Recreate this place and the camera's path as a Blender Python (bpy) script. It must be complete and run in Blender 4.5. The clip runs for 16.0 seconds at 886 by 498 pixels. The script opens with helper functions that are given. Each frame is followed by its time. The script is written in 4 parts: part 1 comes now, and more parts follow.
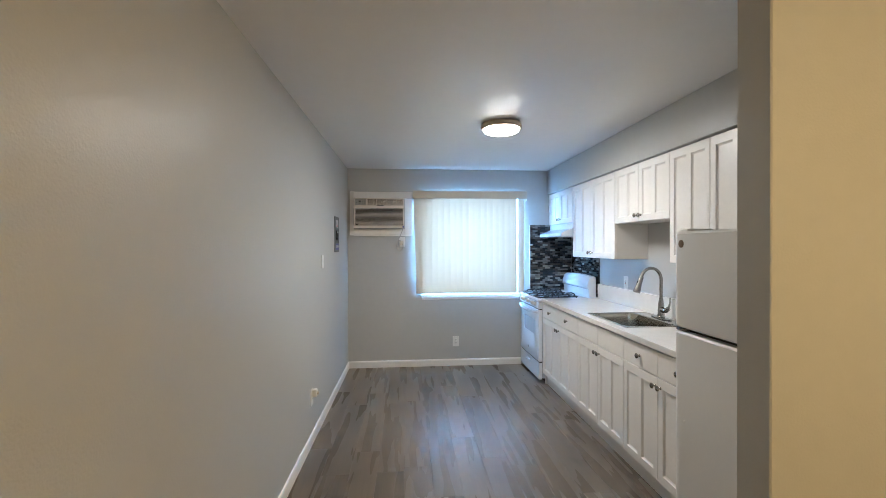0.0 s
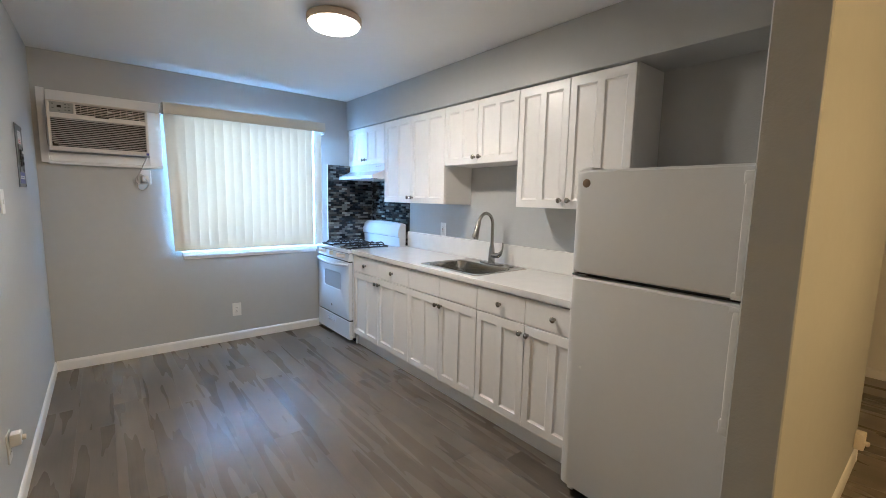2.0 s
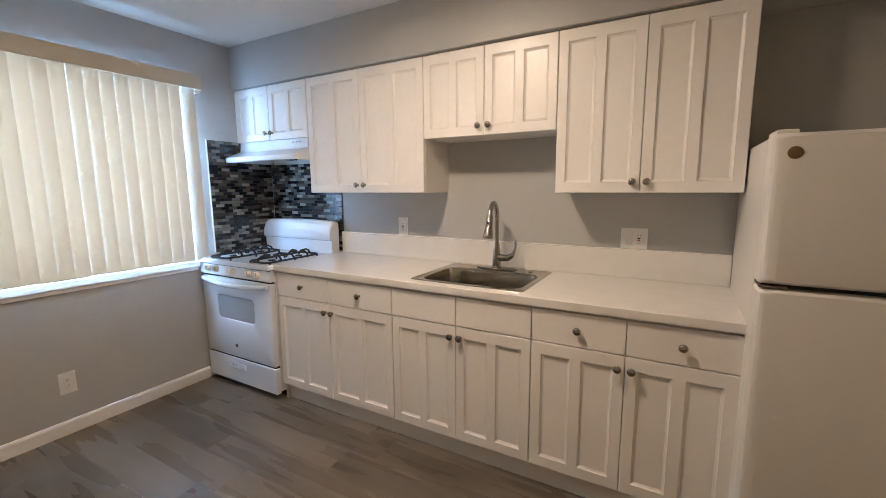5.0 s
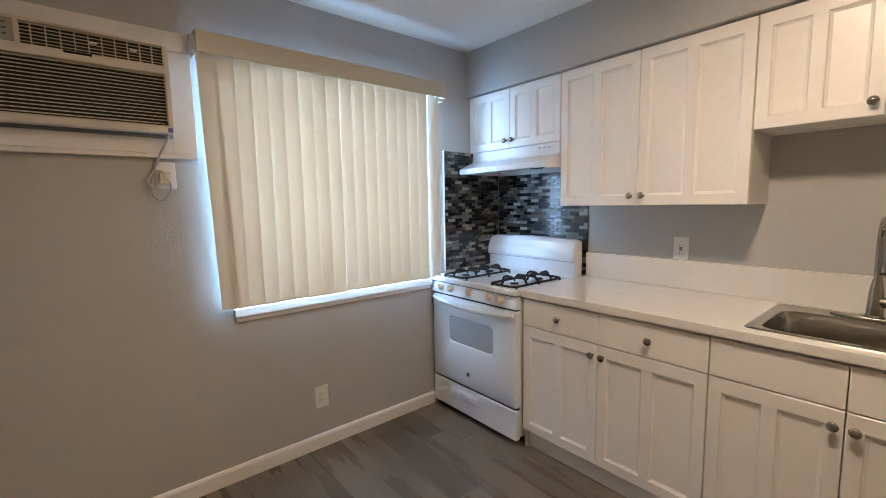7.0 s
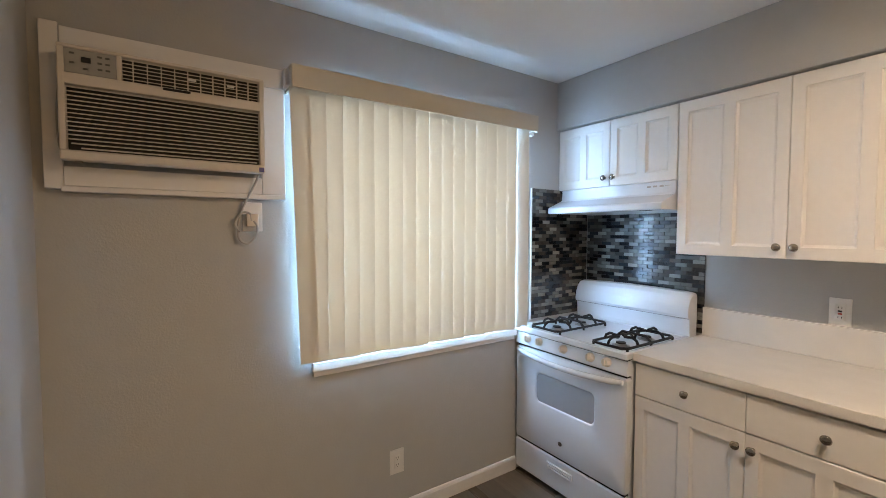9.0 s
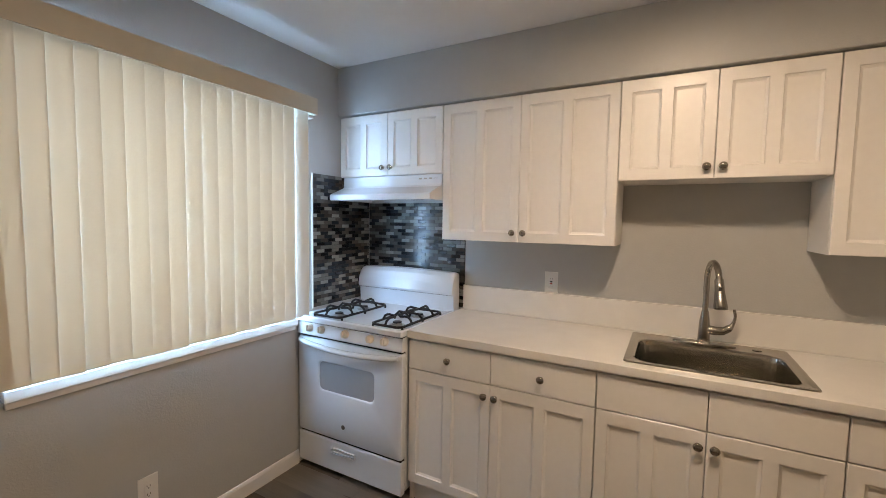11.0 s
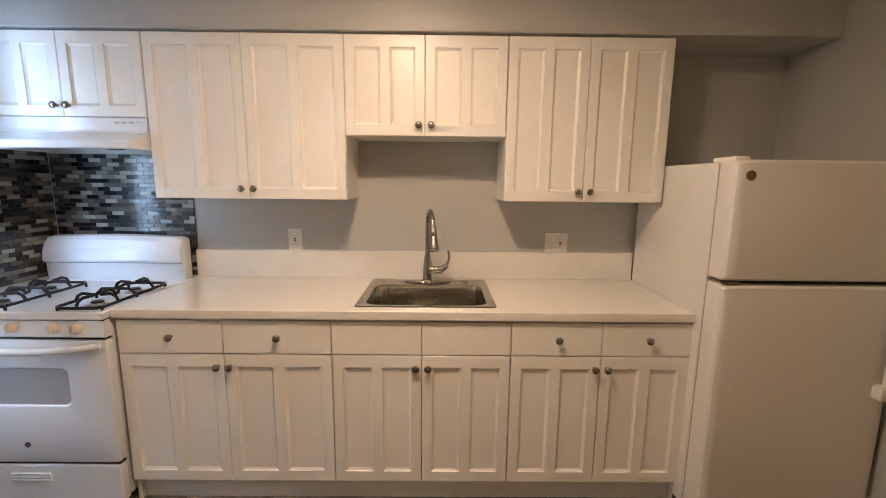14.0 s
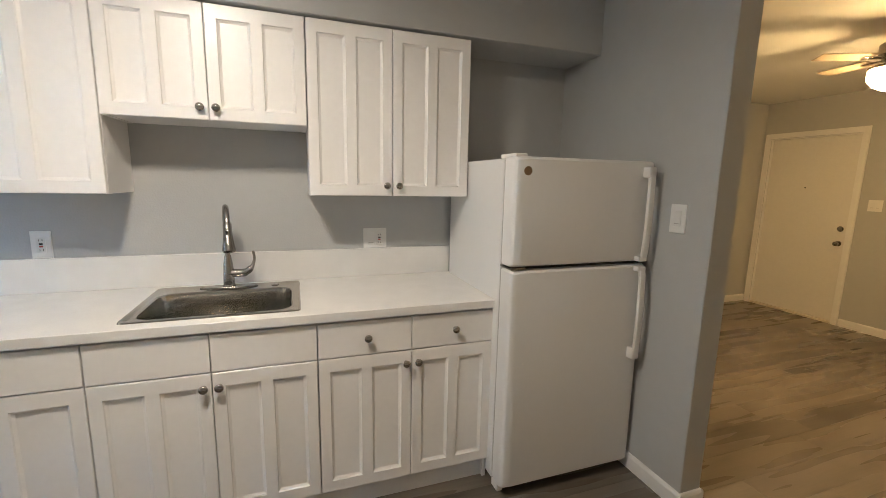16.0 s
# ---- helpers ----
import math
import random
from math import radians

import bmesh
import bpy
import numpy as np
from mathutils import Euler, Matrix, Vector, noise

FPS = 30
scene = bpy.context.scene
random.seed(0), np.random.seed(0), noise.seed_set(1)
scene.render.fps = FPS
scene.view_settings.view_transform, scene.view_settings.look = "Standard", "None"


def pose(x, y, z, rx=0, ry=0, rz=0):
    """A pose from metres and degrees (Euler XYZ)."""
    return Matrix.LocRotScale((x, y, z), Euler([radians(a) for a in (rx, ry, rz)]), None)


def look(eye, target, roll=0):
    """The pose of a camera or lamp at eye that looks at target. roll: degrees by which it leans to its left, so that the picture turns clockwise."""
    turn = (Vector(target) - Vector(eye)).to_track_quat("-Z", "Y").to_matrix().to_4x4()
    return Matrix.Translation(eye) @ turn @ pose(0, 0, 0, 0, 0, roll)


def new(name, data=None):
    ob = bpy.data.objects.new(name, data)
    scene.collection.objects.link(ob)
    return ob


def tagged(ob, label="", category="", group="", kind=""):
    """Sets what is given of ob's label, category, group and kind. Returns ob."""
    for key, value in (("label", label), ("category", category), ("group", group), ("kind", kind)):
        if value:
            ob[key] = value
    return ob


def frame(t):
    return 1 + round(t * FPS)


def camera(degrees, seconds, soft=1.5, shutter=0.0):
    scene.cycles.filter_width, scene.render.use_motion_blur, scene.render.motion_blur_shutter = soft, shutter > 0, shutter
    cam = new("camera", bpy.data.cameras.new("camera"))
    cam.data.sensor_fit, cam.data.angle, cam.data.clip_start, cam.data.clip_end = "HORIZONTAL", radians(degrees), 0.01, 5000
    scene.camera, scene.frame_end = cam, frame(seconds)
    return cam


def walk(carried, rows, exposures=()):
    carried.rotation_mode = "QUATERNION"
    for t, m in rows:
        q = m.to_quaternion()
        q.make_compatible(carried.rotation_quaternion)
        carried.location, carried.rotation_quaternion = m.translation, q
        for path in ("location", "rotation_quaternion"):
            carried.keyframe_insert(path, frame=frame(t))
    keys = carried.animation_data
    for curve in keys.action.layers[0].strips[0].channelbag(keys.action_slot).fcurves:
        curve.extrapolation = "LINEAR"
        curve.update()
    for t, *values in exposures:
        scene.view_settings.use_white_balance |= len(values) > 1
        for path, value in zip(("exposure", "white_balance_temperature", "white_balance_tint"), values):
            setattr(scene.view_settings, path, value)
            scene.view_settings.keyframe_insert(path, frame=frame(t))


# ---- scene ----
cam = camera(93.3, 16.0, soft=0.85)
PATH = [
    (0, (-0.168, 2.436, 1.496), (-0.002, 4.429, 1.482), -0.2),
    (0.5, (-0.289, 2.624, 1.482), (0.081, 4.589, 1.426), -0.2),
    (1, (-0.448, 2.846, 1.489), (0.232, 4.724, 1.379), 0.1),
    (1.5, (-0.515, 3.01, 1.47), (0.461, 4.747, 1.297), 0.6),
    (2, (-0.538, 3.282, 1.423), (0.713, 4.823, 1.183), 1.2),
    (2.5, (-0.594, 3.507, 1.402), (0.846, 4.867, 1.127), 1.6),
    (3, (-0.586, 3.777, 1.416), (0.981, 4.981, 1.107), 1.4),
    (5.5, (-0.482, 4.825, 1.408), (1.241, 5.798, 1.118), -0.5),
    (6, (-0.489, 5.033, 1.416), (1.178, 6.102, 1.137), -0.7),
    (6.5, (-0.482, 5.246, 1.406), (1.031, 6.532, 1.167), -1.0),
    (7, (-0.508, 5.419, 1.404), (0.762, 6.949, 1.186), -1.0),
    (7.5, (-0.53, 5.546, 1.402), (0.374, 7.32, 1.209), -0.7),
    (8, (-0.568, 5.687, 1.429), (0.154, 7.546, 1.287), -0.6),
    (8.5, (-0.564, 5.761, 1.472), (0.284, 7.569, 1.371), -0.4),
    (9, (-0.552, 5.776, 1.495), (0.555, 7.439, 1.406), 0.1),
    (9.5, (-0.531, 5.782, 1.5), (0.803, 7.268, 1.393), 0.7),
    (10, (-0.516, 5.777, 1.496), (0.99, 7.088, 1.381), 1.0),
    (12.5, (-0.471, 5.62, 1.468), (1.469, 6.054, 1.245), 0.4),
    (13, (-0.454, 5.578, 1.462), (1.508, 5.858, 1.197), 0.4),
    (13.5, (-0.446, 5.535, 1.469), (1.527, 5.672, 1.171), 0.5),
    (14, (-0.439, 5.505, 1.467), (1.535, 5.49, 1.151), 0.6),
    (14.5, (-0.434, 5.449, 1.471), (1.532, 5.287, 1.141), 0.7),
    (15, (-0.435, 5.382, 1.465), (1.513, 5.072, 1.134), 0.8),
    (15.5, (-0.419, 5.319, 1.467), (1.495, 4.843, 1.136), 1.0),
    (16, (-0.398, 5.254, 1.455), (1.464, 4.596, 1.133), 1.2),
]
EXPOSURES = [(0.0, 1.04, 5100, 9), (1.2, 0.99, 5100, 9), (2.0, 0.95, 5300, 11), (3.2, 0.84, 6150, 16), (5.5, 0.51, 6590, 20), (6.5, 0.41, 6790, 20), (8.0, 0.52, 7040, 19), (10.0, 0.34, 7080, 19), (12.5, 0.35, 7300, 22), (13.3, 0.48, 7350, 23), (14.0, 0.61, 7650, 24), (14.8, 0.7, 7400, 20), (16.0, 0.87, 5640, 11)]
walk(cam, [(t, look(eye, target, roll)) for t, eye, target, roll in PATH], exposures=EXPOSURES)

# ---- world, sun, lights ----
SKY, SUN, LAMP, FAN_LAMP = 0.15, 3.0, 106.0, 108.0
world = bpy.data.worlds.new("world")
scene.world = world
world.use_nodes = True
wn = world.node_tree
sky = wn.nodes.new("ShaderNodeTexSky")
sky.sky_type = "NISHITA"
sky.sun_disc = False
sky.sun_elevation = radians(48)
sky.sun_rotation = radians(200)
wn.nodes["Background"].inputs[1].default_value = SKY
wn.links.new(sky.outputs[0], wn.nodes["Background"].inputs[0])
sun = new("sun", bpy.data.lights.new("sun", "SUN"))
sun.data.energy, sun.data.angle, sun.data.color = SUN, radians(0.5), (1.0, 0.95, 0.88)
sun.matrix_world = look((-3, -8, 14), (-0.3, 0.6, 0))

WINDOW = (0.0, 1.235, 0.888, 2.10)          # opening: x0, x1, z0, z1
win_lamp = new("window_daylight", bpy.data.lights.new("window_daylight", "AREA"))
win_lamp.data.shape, win_lamp.data.size, win_lamp.data.size_y = "RECTANGLE", 1.1, 1.1
win_lamp.data.energy, win_lamp.data.color = 88.0, (0.33, 0.63, 1.0)
win_lamp.matrix_world = look((0.60, 7.90, 1.52), (0.60, 7.0, 1.45))

# ---- materials ----
def mat(name, color, rough=0.5, metal=0.0, var=0.06, scale=6.0, bump=0.0, bump_scale=150.0, stretch=(1, 1, 1), spec=0.5, coat=0.0, emit=None, rough_var=0.08):
    """A painted, metal or plastic surface: two scales of tone variation, roughness variation and fine relief."""
    m = bpy.data.materials.new(name)
    m.use_nodes = True
    n, l = m.node_tree.nodes, m.node_tree.links
    b = n["Principled BSDF"]
    b.inputs["Metallic"].default_value = metal
    b.inputs["Specular IOR Level"].default_value = spec
    b.inputs["Coat Weight"].default_value = coat
    geo = n.new("ShaderNodeNewGeometry")
    mp = n.new("ShaderNodeMapping")
    mp.inputs["Scale"].default_value = stretch
    l.new(geo.outputs["Position"], mp.inputs[0])
    big, small = n.new("ShaderNodeTexNoise"), n.new("ShaderNodeTexNoise")
    big.inputs["Scale"].default_value, big.inputs["Detail"].default_value = scale * 0.25, 3
    small.inputs["Scale"].default_value, small.inputs["Detail"].default_value = scale * 6, 4
    for t in (big, small):
        l.new(mp.outputs[0], t.inputs["Vector"])
    add = n.new("ShaderNodeMath")
    add.operation = "ADD"
    l.new(big.outputs[0], add.inputs[0])
    l.new(small.outputs[0], add.inputs[1])
    ramp = n.new("ShaderNodeMapRange")
    ramp.inputs[1].default_value, ramp.inputs[2].default_value = 0.6, 1.4
    ramp.inputs[3].default_value, ramp.inputs[4].default_value = 1 - var, 1 + var
    l.new(add.outputs[0], ramp.inputs[0])
    mul = n.new("ShaderNodeVectorMath")
    mul.operation = "SCALE"
    mul.inputs[0].default_value = color
    l.new(ramp.outputs[0], mul.inputs["Scale"])
    l.new(mul.outputs[0], b.inputs["Base Color"])
    rr = n.new("ShaderNodeMapRange")
    rr.inputs[3].default_value, rr.inputs[4].default_value = max(0.02, rough - rough_var), rough + rough_var
    l.new(small.outputs[0], rr.inputs[0])
    l.new(rr.outputs[0], b.inputs["Roughness"])
    if bump:
        t = n.new("ShaderNodeTexNoise")
        t.inputs["Scale"].default_value, t.inputs["Detail"].default_value = bump_scale, 2
        l.new(mp.outputs[0], t.inputs["Vector"])
        bp = n.new("ShaderNodeBump")
        bp.inputs["Strength"].default_value, bp.inputs["Distance"].default_value = bump, 0.002
        l.new(t.outputs[0], bp.inputs["Height"])
        l.new(bp.outputs[0], b.inputs["Normal"])
    if emit:
        b.inputs["Emission Color"].default_value = (*emit[0], 1)
        b.inputs["Emission Strength"].default_value = emit[1]
    return m


# lighter copy of the wall paint; its colour stands in for missing daylight
WALL_LIT = mat("wall_paint_raised_for_light", (0.74, 0.73, 0.70), 0.42, bump=0.3, bump_scale=130, var=0.03, scale=3)
WALL = mat("grey_wall_paint", (0.465, 0.469, 0.46), 0.40, bump=0.35, bump_scale=130, var=0.03, scale=3)
CEIL = mat("white_ceiling_paint", (0.83, 0.82, 0.80), 0.38, bump=0.35, bump_scale=110, var=0.02, scale=2)
TRIM = mat("white_trim_paint", (0.80, 0.79, 0.77), 0.35, var=0.03, bump=0.08, bump_scale=60)
CAB = mat("white_cabinet_paint", (0.84, 0.82, 0.79), 0.32, var=0.025, bump=0.06, bump_scale=90)
CARC = mat("cabinet_side_laminate", (0.77, 0.755, 0.73), 0.4, var=0.02)
QUARTZ = mat("white_quartz", (0.76, 0.745, 0.715), 0.16, var=0.05, scale=40)
ENAMEL = mat("white_enamel", (0.74, 0.78, 0.83), 0.18, var=0.015, coat=0.3)
FRIDGE = mat("white_textured_steel", (0.74, 0.735, 0.72), 0.36, var=0.015, bump=0.18, bump_scale=420)
PLASTIC = mat("white_plastic", (0.78, 0.77, 0.74), 0.35, var=0.02)
BEIGE = mat("aged_cream_plastic", (0.70, 0.63, 0.53), 0.4, var=0.05)
IVORY = mat("off_white_plastic", (0.66, 0.61, 0.54), 0.45, var=0.05)
ACGREY = mat("grey_control_plastic", (0.33, 0.33, 0.31), 0.4, var=0.04)
# black of real dark parts, and of shade put into gaps as colour
DARK = mat("black_parts_and_gap_shade", (0.012, 0.012, 0.012), 0.7, var=0.1)
IRON = mat("black_cast_iron", (0.007, 0.007, 0.0075), 0.5, var=0.2, bump=0.2, bump_scale=300)
NICKEL = mat("brushed_nickel", (0.35, 0.33, 0.30), 0.26, metal=1.0, var=0.02, scale=4, rough_var=0.015)
SATIN = mat("satin_nickel_rim", (0.60, 0.50, 0.40), 0.4, metal=0.35, var=0.03)
PEWTER = mat("dark_polished_pewter", (0.40, 0.375, 0.34), 0.14, metal=1.0, var=0.02, scale=4, rough_var=0.02)
STEEL = mat("brushed_stainless", (0.47, 0.45, 0.41), 0.15, metal=1.0, var=0.012, scale=2, stretch=(1, 6, 1), rough_var=0.008)
ALU = mat("burner_aluminium", (0.26, 0.255, 0.25), 0.35, metal=1.0)
PANELGREY = mat("grey_steel_paint", (0.115, 0.118, 0.112), 0.45, var=0.08, bump=0.05)
PANELDARK = mat("dark_grey_steel_paint", (0.075, 0.077, 0.073), 0.45, var=0.08)
RUBBER = mat("grey_cord_rubber", (0.42, 0.40, 0.37), 0.5)
LABELW = mat("white_paper_label", (0.72, 0.70, 0.68), 0.6)
LABELR = mat("red_label_ink", (0.42, 0.09, 0.08), 0.6)
LABELB = mat("blue_label", (0.10, 0.10, 0.30), 0.5)
BRONZE = mat("bronze_badge", (0.24, 0.17, 0.11), 0.35, metal=0.7)
GRILLE = mat("dark_brown_grille_shadow", (0.04, 0.034, 0.028), 0.7, var=0.1)
BADGE = mat("dark_grey_badge", (0.10, 0.09, 0.08), 0.3, metal=0.6)
# grey raised so the base colour holds the glass's pale reflection
OVENGLASS = mat("grey_oven_glass_with_reflection", (0.40, 0.42, 0.44), 0.10, var=0.02)
GROUT = mat("dark_grout", (0.05, 0.048, 0.045), 0.8, var=0.15)
UNDER = mat("underlay", (0.06, 0.054, 0.048), 0.9)
FASCIA = mat("cream_valance_vinyl", (0.60, 0.555, 0.46), 0.4, var=0.03)
HOODUNDER = mat("hood_filter_aluminium", (0.55, 0.55, 0.54), 0.4, metal=0.8)
BLADE = mat("pale_fan_blade", (0.36, 0.29, 0.20), 0.45, var=0.08)
DOORPAINT = mat("white_door_paint", (0.74, 0.72, 0.68), 0.4, var=0.03, bump=0.05)
SOIL = mat("garden_soil", (0.09, 0.08, 0.05), 0.9, var=0.3)
FOLIAGE = mat("green_leaves", (0.06, 0.11, 0.03), 0.5, var=0.4, scale=4)
GLOW = mat("lit_opal_diffuser", (0.8, 0.78, 0.74), 0.4, emit=((1.0, 0.815, 0.59), LAMP))
GLOWSIDE = mat("lit_opal_side", (0.8, 0.78, 0.74), 0.4, emit=((1.0, 0.815, 0.59), LAMP * 0.2))
FANGLOW = mat("lit_warm_glass_bowl", (0.8, 0.75, 0.6), 0.4, emit=((1.0, 0.60, 0.21), FAN_LAMP))


def slat_material():
    m = bpy.data.materials.new("translucent_cream_vinyl")
    m.use_nodes = True
    n, l = m.node_tree.nodes, m.node_tree.links
    b, out = n["Principled BSDF"], n["Material Output"]
    b.inputs["Base Color"].default_value = (0.80, 0.77, 0.70, 1)
    b.inputs["Roughness"].default_value = 0.45
    tr = n.new("ShaderNodeBsdfTranslucent")
    info = n.new("ShaderNodeObjectInfo")
    ramp = n.new("ShaderNodeMapRange")
    ramp.inputs[3].default_value, ramp.inputs[4].default_value = 0.86, 1.0
    l.new(info.outputs["Random"], ramp.inputs[0])
    sc = n.new("ShaderNodeVectorMath")
    sc.operation = "SCALE"
    sc.inputs[0].default_value = (0.97, 0.765, 0.585)
    l.new(ramp.outputs[0], sc.inputs["Scale"])
    l.new(sc.outputs[0], tr.inputs["Color"])
    mix = n.new("ShaderNodeMixShader")
    mix.inputs[0].default_value = 0.146
    l.new(b.outputs[0], mix.inputs[1])
    l.new(tr.outputs[0], mix.inputs[2])
    l.new(mix.outputs[0], out.inputs[0])
    return m


def glass_material():
    m = bpy.data.materials.new("window_glass")
    m.use_nodes = True
    b = m.node_tree.nodes["Principled BSDF"]
    b.inputs["Transmission Weight"].default_value = 1.0
    b.inputs["Roughness"].default_value = 0.0
    b.inputs["IOR"].default_value = 1.45
    return m


def plank_material():
    """Grey-brown vinyl planks: long streaks, cloudy knots, a tone per plank."""
    m = bpy.data.materials.new("grey_brown_vinyl_plank")
    m.use_nodes = True
    n, l = m.node_tree.nodes, m.node_tree.links
    b = n["Principled BSDF"]
    geo, info = n.new("ShaderNodeNewGeometry"), n.new("ShaderNodeObjectInfo")
    off = n.new("ShaderNodeVectorMath")
    off.operation = "SCALE"
    off.inputs[0].default_value = (37, 91, 13)
    l.new(info.outputs["Random"], off.inputs["Scale"])
    add = n.new("ShaderNodeVectorMath")
    l.new(geo.outputs["Position"], add.inputs[0])
    l.new(off.outputs[0], add.inputs[1])

    def noise_at(scale, detail, rough, dist=0.0):
        mp, t = n.new("ShaderNodeMapping"), n.new("ShaderNodeTexNoise")
        mp.inputs["Scale"].default_value = scale
        t.inputs["Scale"].default_value, t.inputs["Detail"].default_value = 1.0, detail
        t.inputs["Roughness"].default_value, t.inputs["Distortion"].default_value = rough, dist
        l.new(add.outputs[0], mp.inputs[0])
        l.new(mp.outputs[0], t.inputs["Vector"])
        return t.outputs[0]

    cloud, streak, grain, knot = noise_at((4.2, 1.4, 1), 2, 0.4), noise_at((13, 1.1, 1), 2, 0.4), noise_at((110, 5, 1), 3, 0.6), noise_at((7.5, 3.6, 1), 2, 0.45, 0.15)

    def mixed(a, c, fa, fc):
        ma, mc, s = n.new("ShaderNodeMath"), n.new("ShaderNodeMath"), n.new("ShaderNodeMath")
        ma.operation = mc.operation = "MULTIPLY"
        ma.inputs[1].default_value, mc.inputs[1].default_value = fa, fc
        l.new(a, ma.inputs[0])
        l.new(c, mc.inputs[0])
        l.new(ma.outputs[0], s.inputs[0])
        l.new(mc.outputs[0], s.inputs[1])
        return s.outputs[0]

    dark = n.new("ShaderNodeMapRange")
    dark.interpolation_type = "SMOOTHSTEP"
    dark.inputs[1].default_value, dark.inputs[2].default_value = 0.56, 0.90
    l.new(knot, dark.inputs[0])
    f = mixed(mixed(cloud, streak, 0.38, 0.20), mixed(grain, info.outputs["Random"], 0.13, 0.15), 1.0, 1.0)
    f = mixed(f, dark.outputs[0], 1.0, -0.12)
    ramp = n.new("ShaderNodeValToRGB")
    els = ramp.color_ramp.elements
    els[0].position, els[0].color = 0.25, (0.082, 0.068, 0.053, 1)
    els[1].position, els[1].color = 0.66, (0.245, 0.208, 0.165, 1)
    e = els.new(0.435)
    e.color = (0.155, 0.129, 0.100, 1)
    l.new(f, ramp.inputs[0])
    l.new(ramp.outputs[0], b.inputs["Base Color"])
    rr = n.new("ShaderNodeMapRange")
    rr.inputs[3].default_value, rr.inputs[4].default_value = 0.20, 0.36
    l.new(streak, rr.inputs[0])
    l.new(rr.outputs[0], b.inputs["Roughness"])
    bp = n.new("ShaderNodeBump")
    bp.inputs["Strength"].default_value, bp.inputs["Distance"].default_value = 0.25, 0.001
    l.new(grain, bp.inputs["Height"])
    l.new(bp.outputs[0], b.inputs["Normal"])
    return m


def tile_material():
    """Glass and stone mosaic: each piece takes one of six greys."""
    m = bpy.data.materials.new("mosaic_tile")
    m.use_nodes = True
    n, l = m.node_tree.nodes, m.node_tree.links
    b = n["Principled BSDF"]
    info, geo = n.new("ShaderNodeObjectInfo"), n.new("ShaderNodeNewGeometry")
    ramp = n.new("ShaderNodeValToRGB")
    ramp.color_ramp.interpolation = "CONSTANT"
    tones = ((0.0, (0.008, 0.012, 0.018)), (0.18, (0.022, 0.027, 0.032)), (0.34, (0.055, 0.050, 0.043)), (0.54, (0.095, 0.090, 0.080)), (0.72, (0.165, 0.170, 0.155)), (0.87, (0.27, 0.275, 0.25)))
    els = ramp.color_ramp.elements
    els[0].position, els[0].color = tones[0][0], (*tones[0][1], 1)
    els[1].position, els[1].color = tones[-1][0], (*tones[-1][1], 1)
    for p, c in tones[1:-1]:
        els.new(p).color = (*c, 1)
    l.new(info.outputs["Random"], ramp.inputs[0])
    t = n.new("ShaderNodeTexNoise")
    t.inputs["Scale"].default_value = 90
    l.new(geo.outputs["Position"], t.inputs["Vector"])
    rr = n.new("ShaderNodeMapRange")
    rr.inputs[3].default_value, rr.inputs[4].default_value = 0.8, 1.2
    l.new(t.outputs[0], rr.inputs[0])
    sc = n.new("ShaderNodeVectorMath")
    sc.operation = "SCALE"
    l.new(ramp.outputs[0], sc.inputs[0])
    l.new(rr.outputs[0], sc.inputs["Scale"])
    l.new(sc.outputs[0], b.inputs["Base Color"])
    b.inputs["Roughness"].default_value = 0.13
    return m


SLAT, GLASS, PLANK, TILE = slat_material(), glass_material(), plank_material(), tile_material()

# ---- mesh helpers ----
ORIGIN = {}


def finish(name, bm, material, parent, smooth):
    org = Vector(ORIGIN[parent.name]) if parent else Vector()
    bmesh.ops.recalc_face_normals(bm, faces=bm.faces[:])
    if org.length:
        bmesh.ops.translate(bm, verts=bm.verts[:], vec=-org)
    if smooth:
        for fc in bm.faces:
            fc.smooth = True
        for e in bm.edges:
            if len(e.link_faces) == 2:
                turn = e.calc_face_angle()
                wide = max(fc.calc_area() for fc in e.link_faces) > 0.0025
                e.smooth = turn < radians(9 if wide else 33)
    me = bpy.data.meshes.new(name)
    bm.to_mesh(me)
    bm.free()
    me.materials.append(material)
    ob = new(name, me)
    if parent:
        ob.parent = parent
    ORIGIN[ob.name] = org
    return ob


def part(name, bm, material, parent, label="", smooth=True):
    return tagged(finish(name, bm, material, parent, smooth), label)


def setting(name, bm, material, label, category, smooth=False):
    return tagged(finish(name, bm, material, None, smooth), label, category, kind="structure")


def thing(name, base, label, category, group="", kind=""):
    ob = new(name)
    ob.empty_display_size = 0.1
    ob.location = base
    ORIGIN[ob.name] = Vector(base)
    return tagged(ob, label, category, group, kind)


def box(x0, x1, y0, y1, z0, z1, bevel=0.0, seg=2, bm=None):
    """A box in world coordinates, its edges rounded by bevel."""
    bm = bm or bmesh.new()
    r = bmesh.ops.create_cube(bm, size=1.0, matrix=Matrix.Translation(((x0 + x1) / 2, (y0 + y1) / 2, (z0 + z1) / 2)) @ Matrix.Diagonal((abs(x1 - x0), abs(y1 - y0), abs(z1 - z0), 1)))
    if bevel:
        edges = list({e for v in r["verts"] for e in v.link_edges})
        bmesh.ops.bevel(bm, geom=edges, offset=bevel, segments=seg, profile=0.5, affect="EDGES", clamp_overlap=True)
    return bm


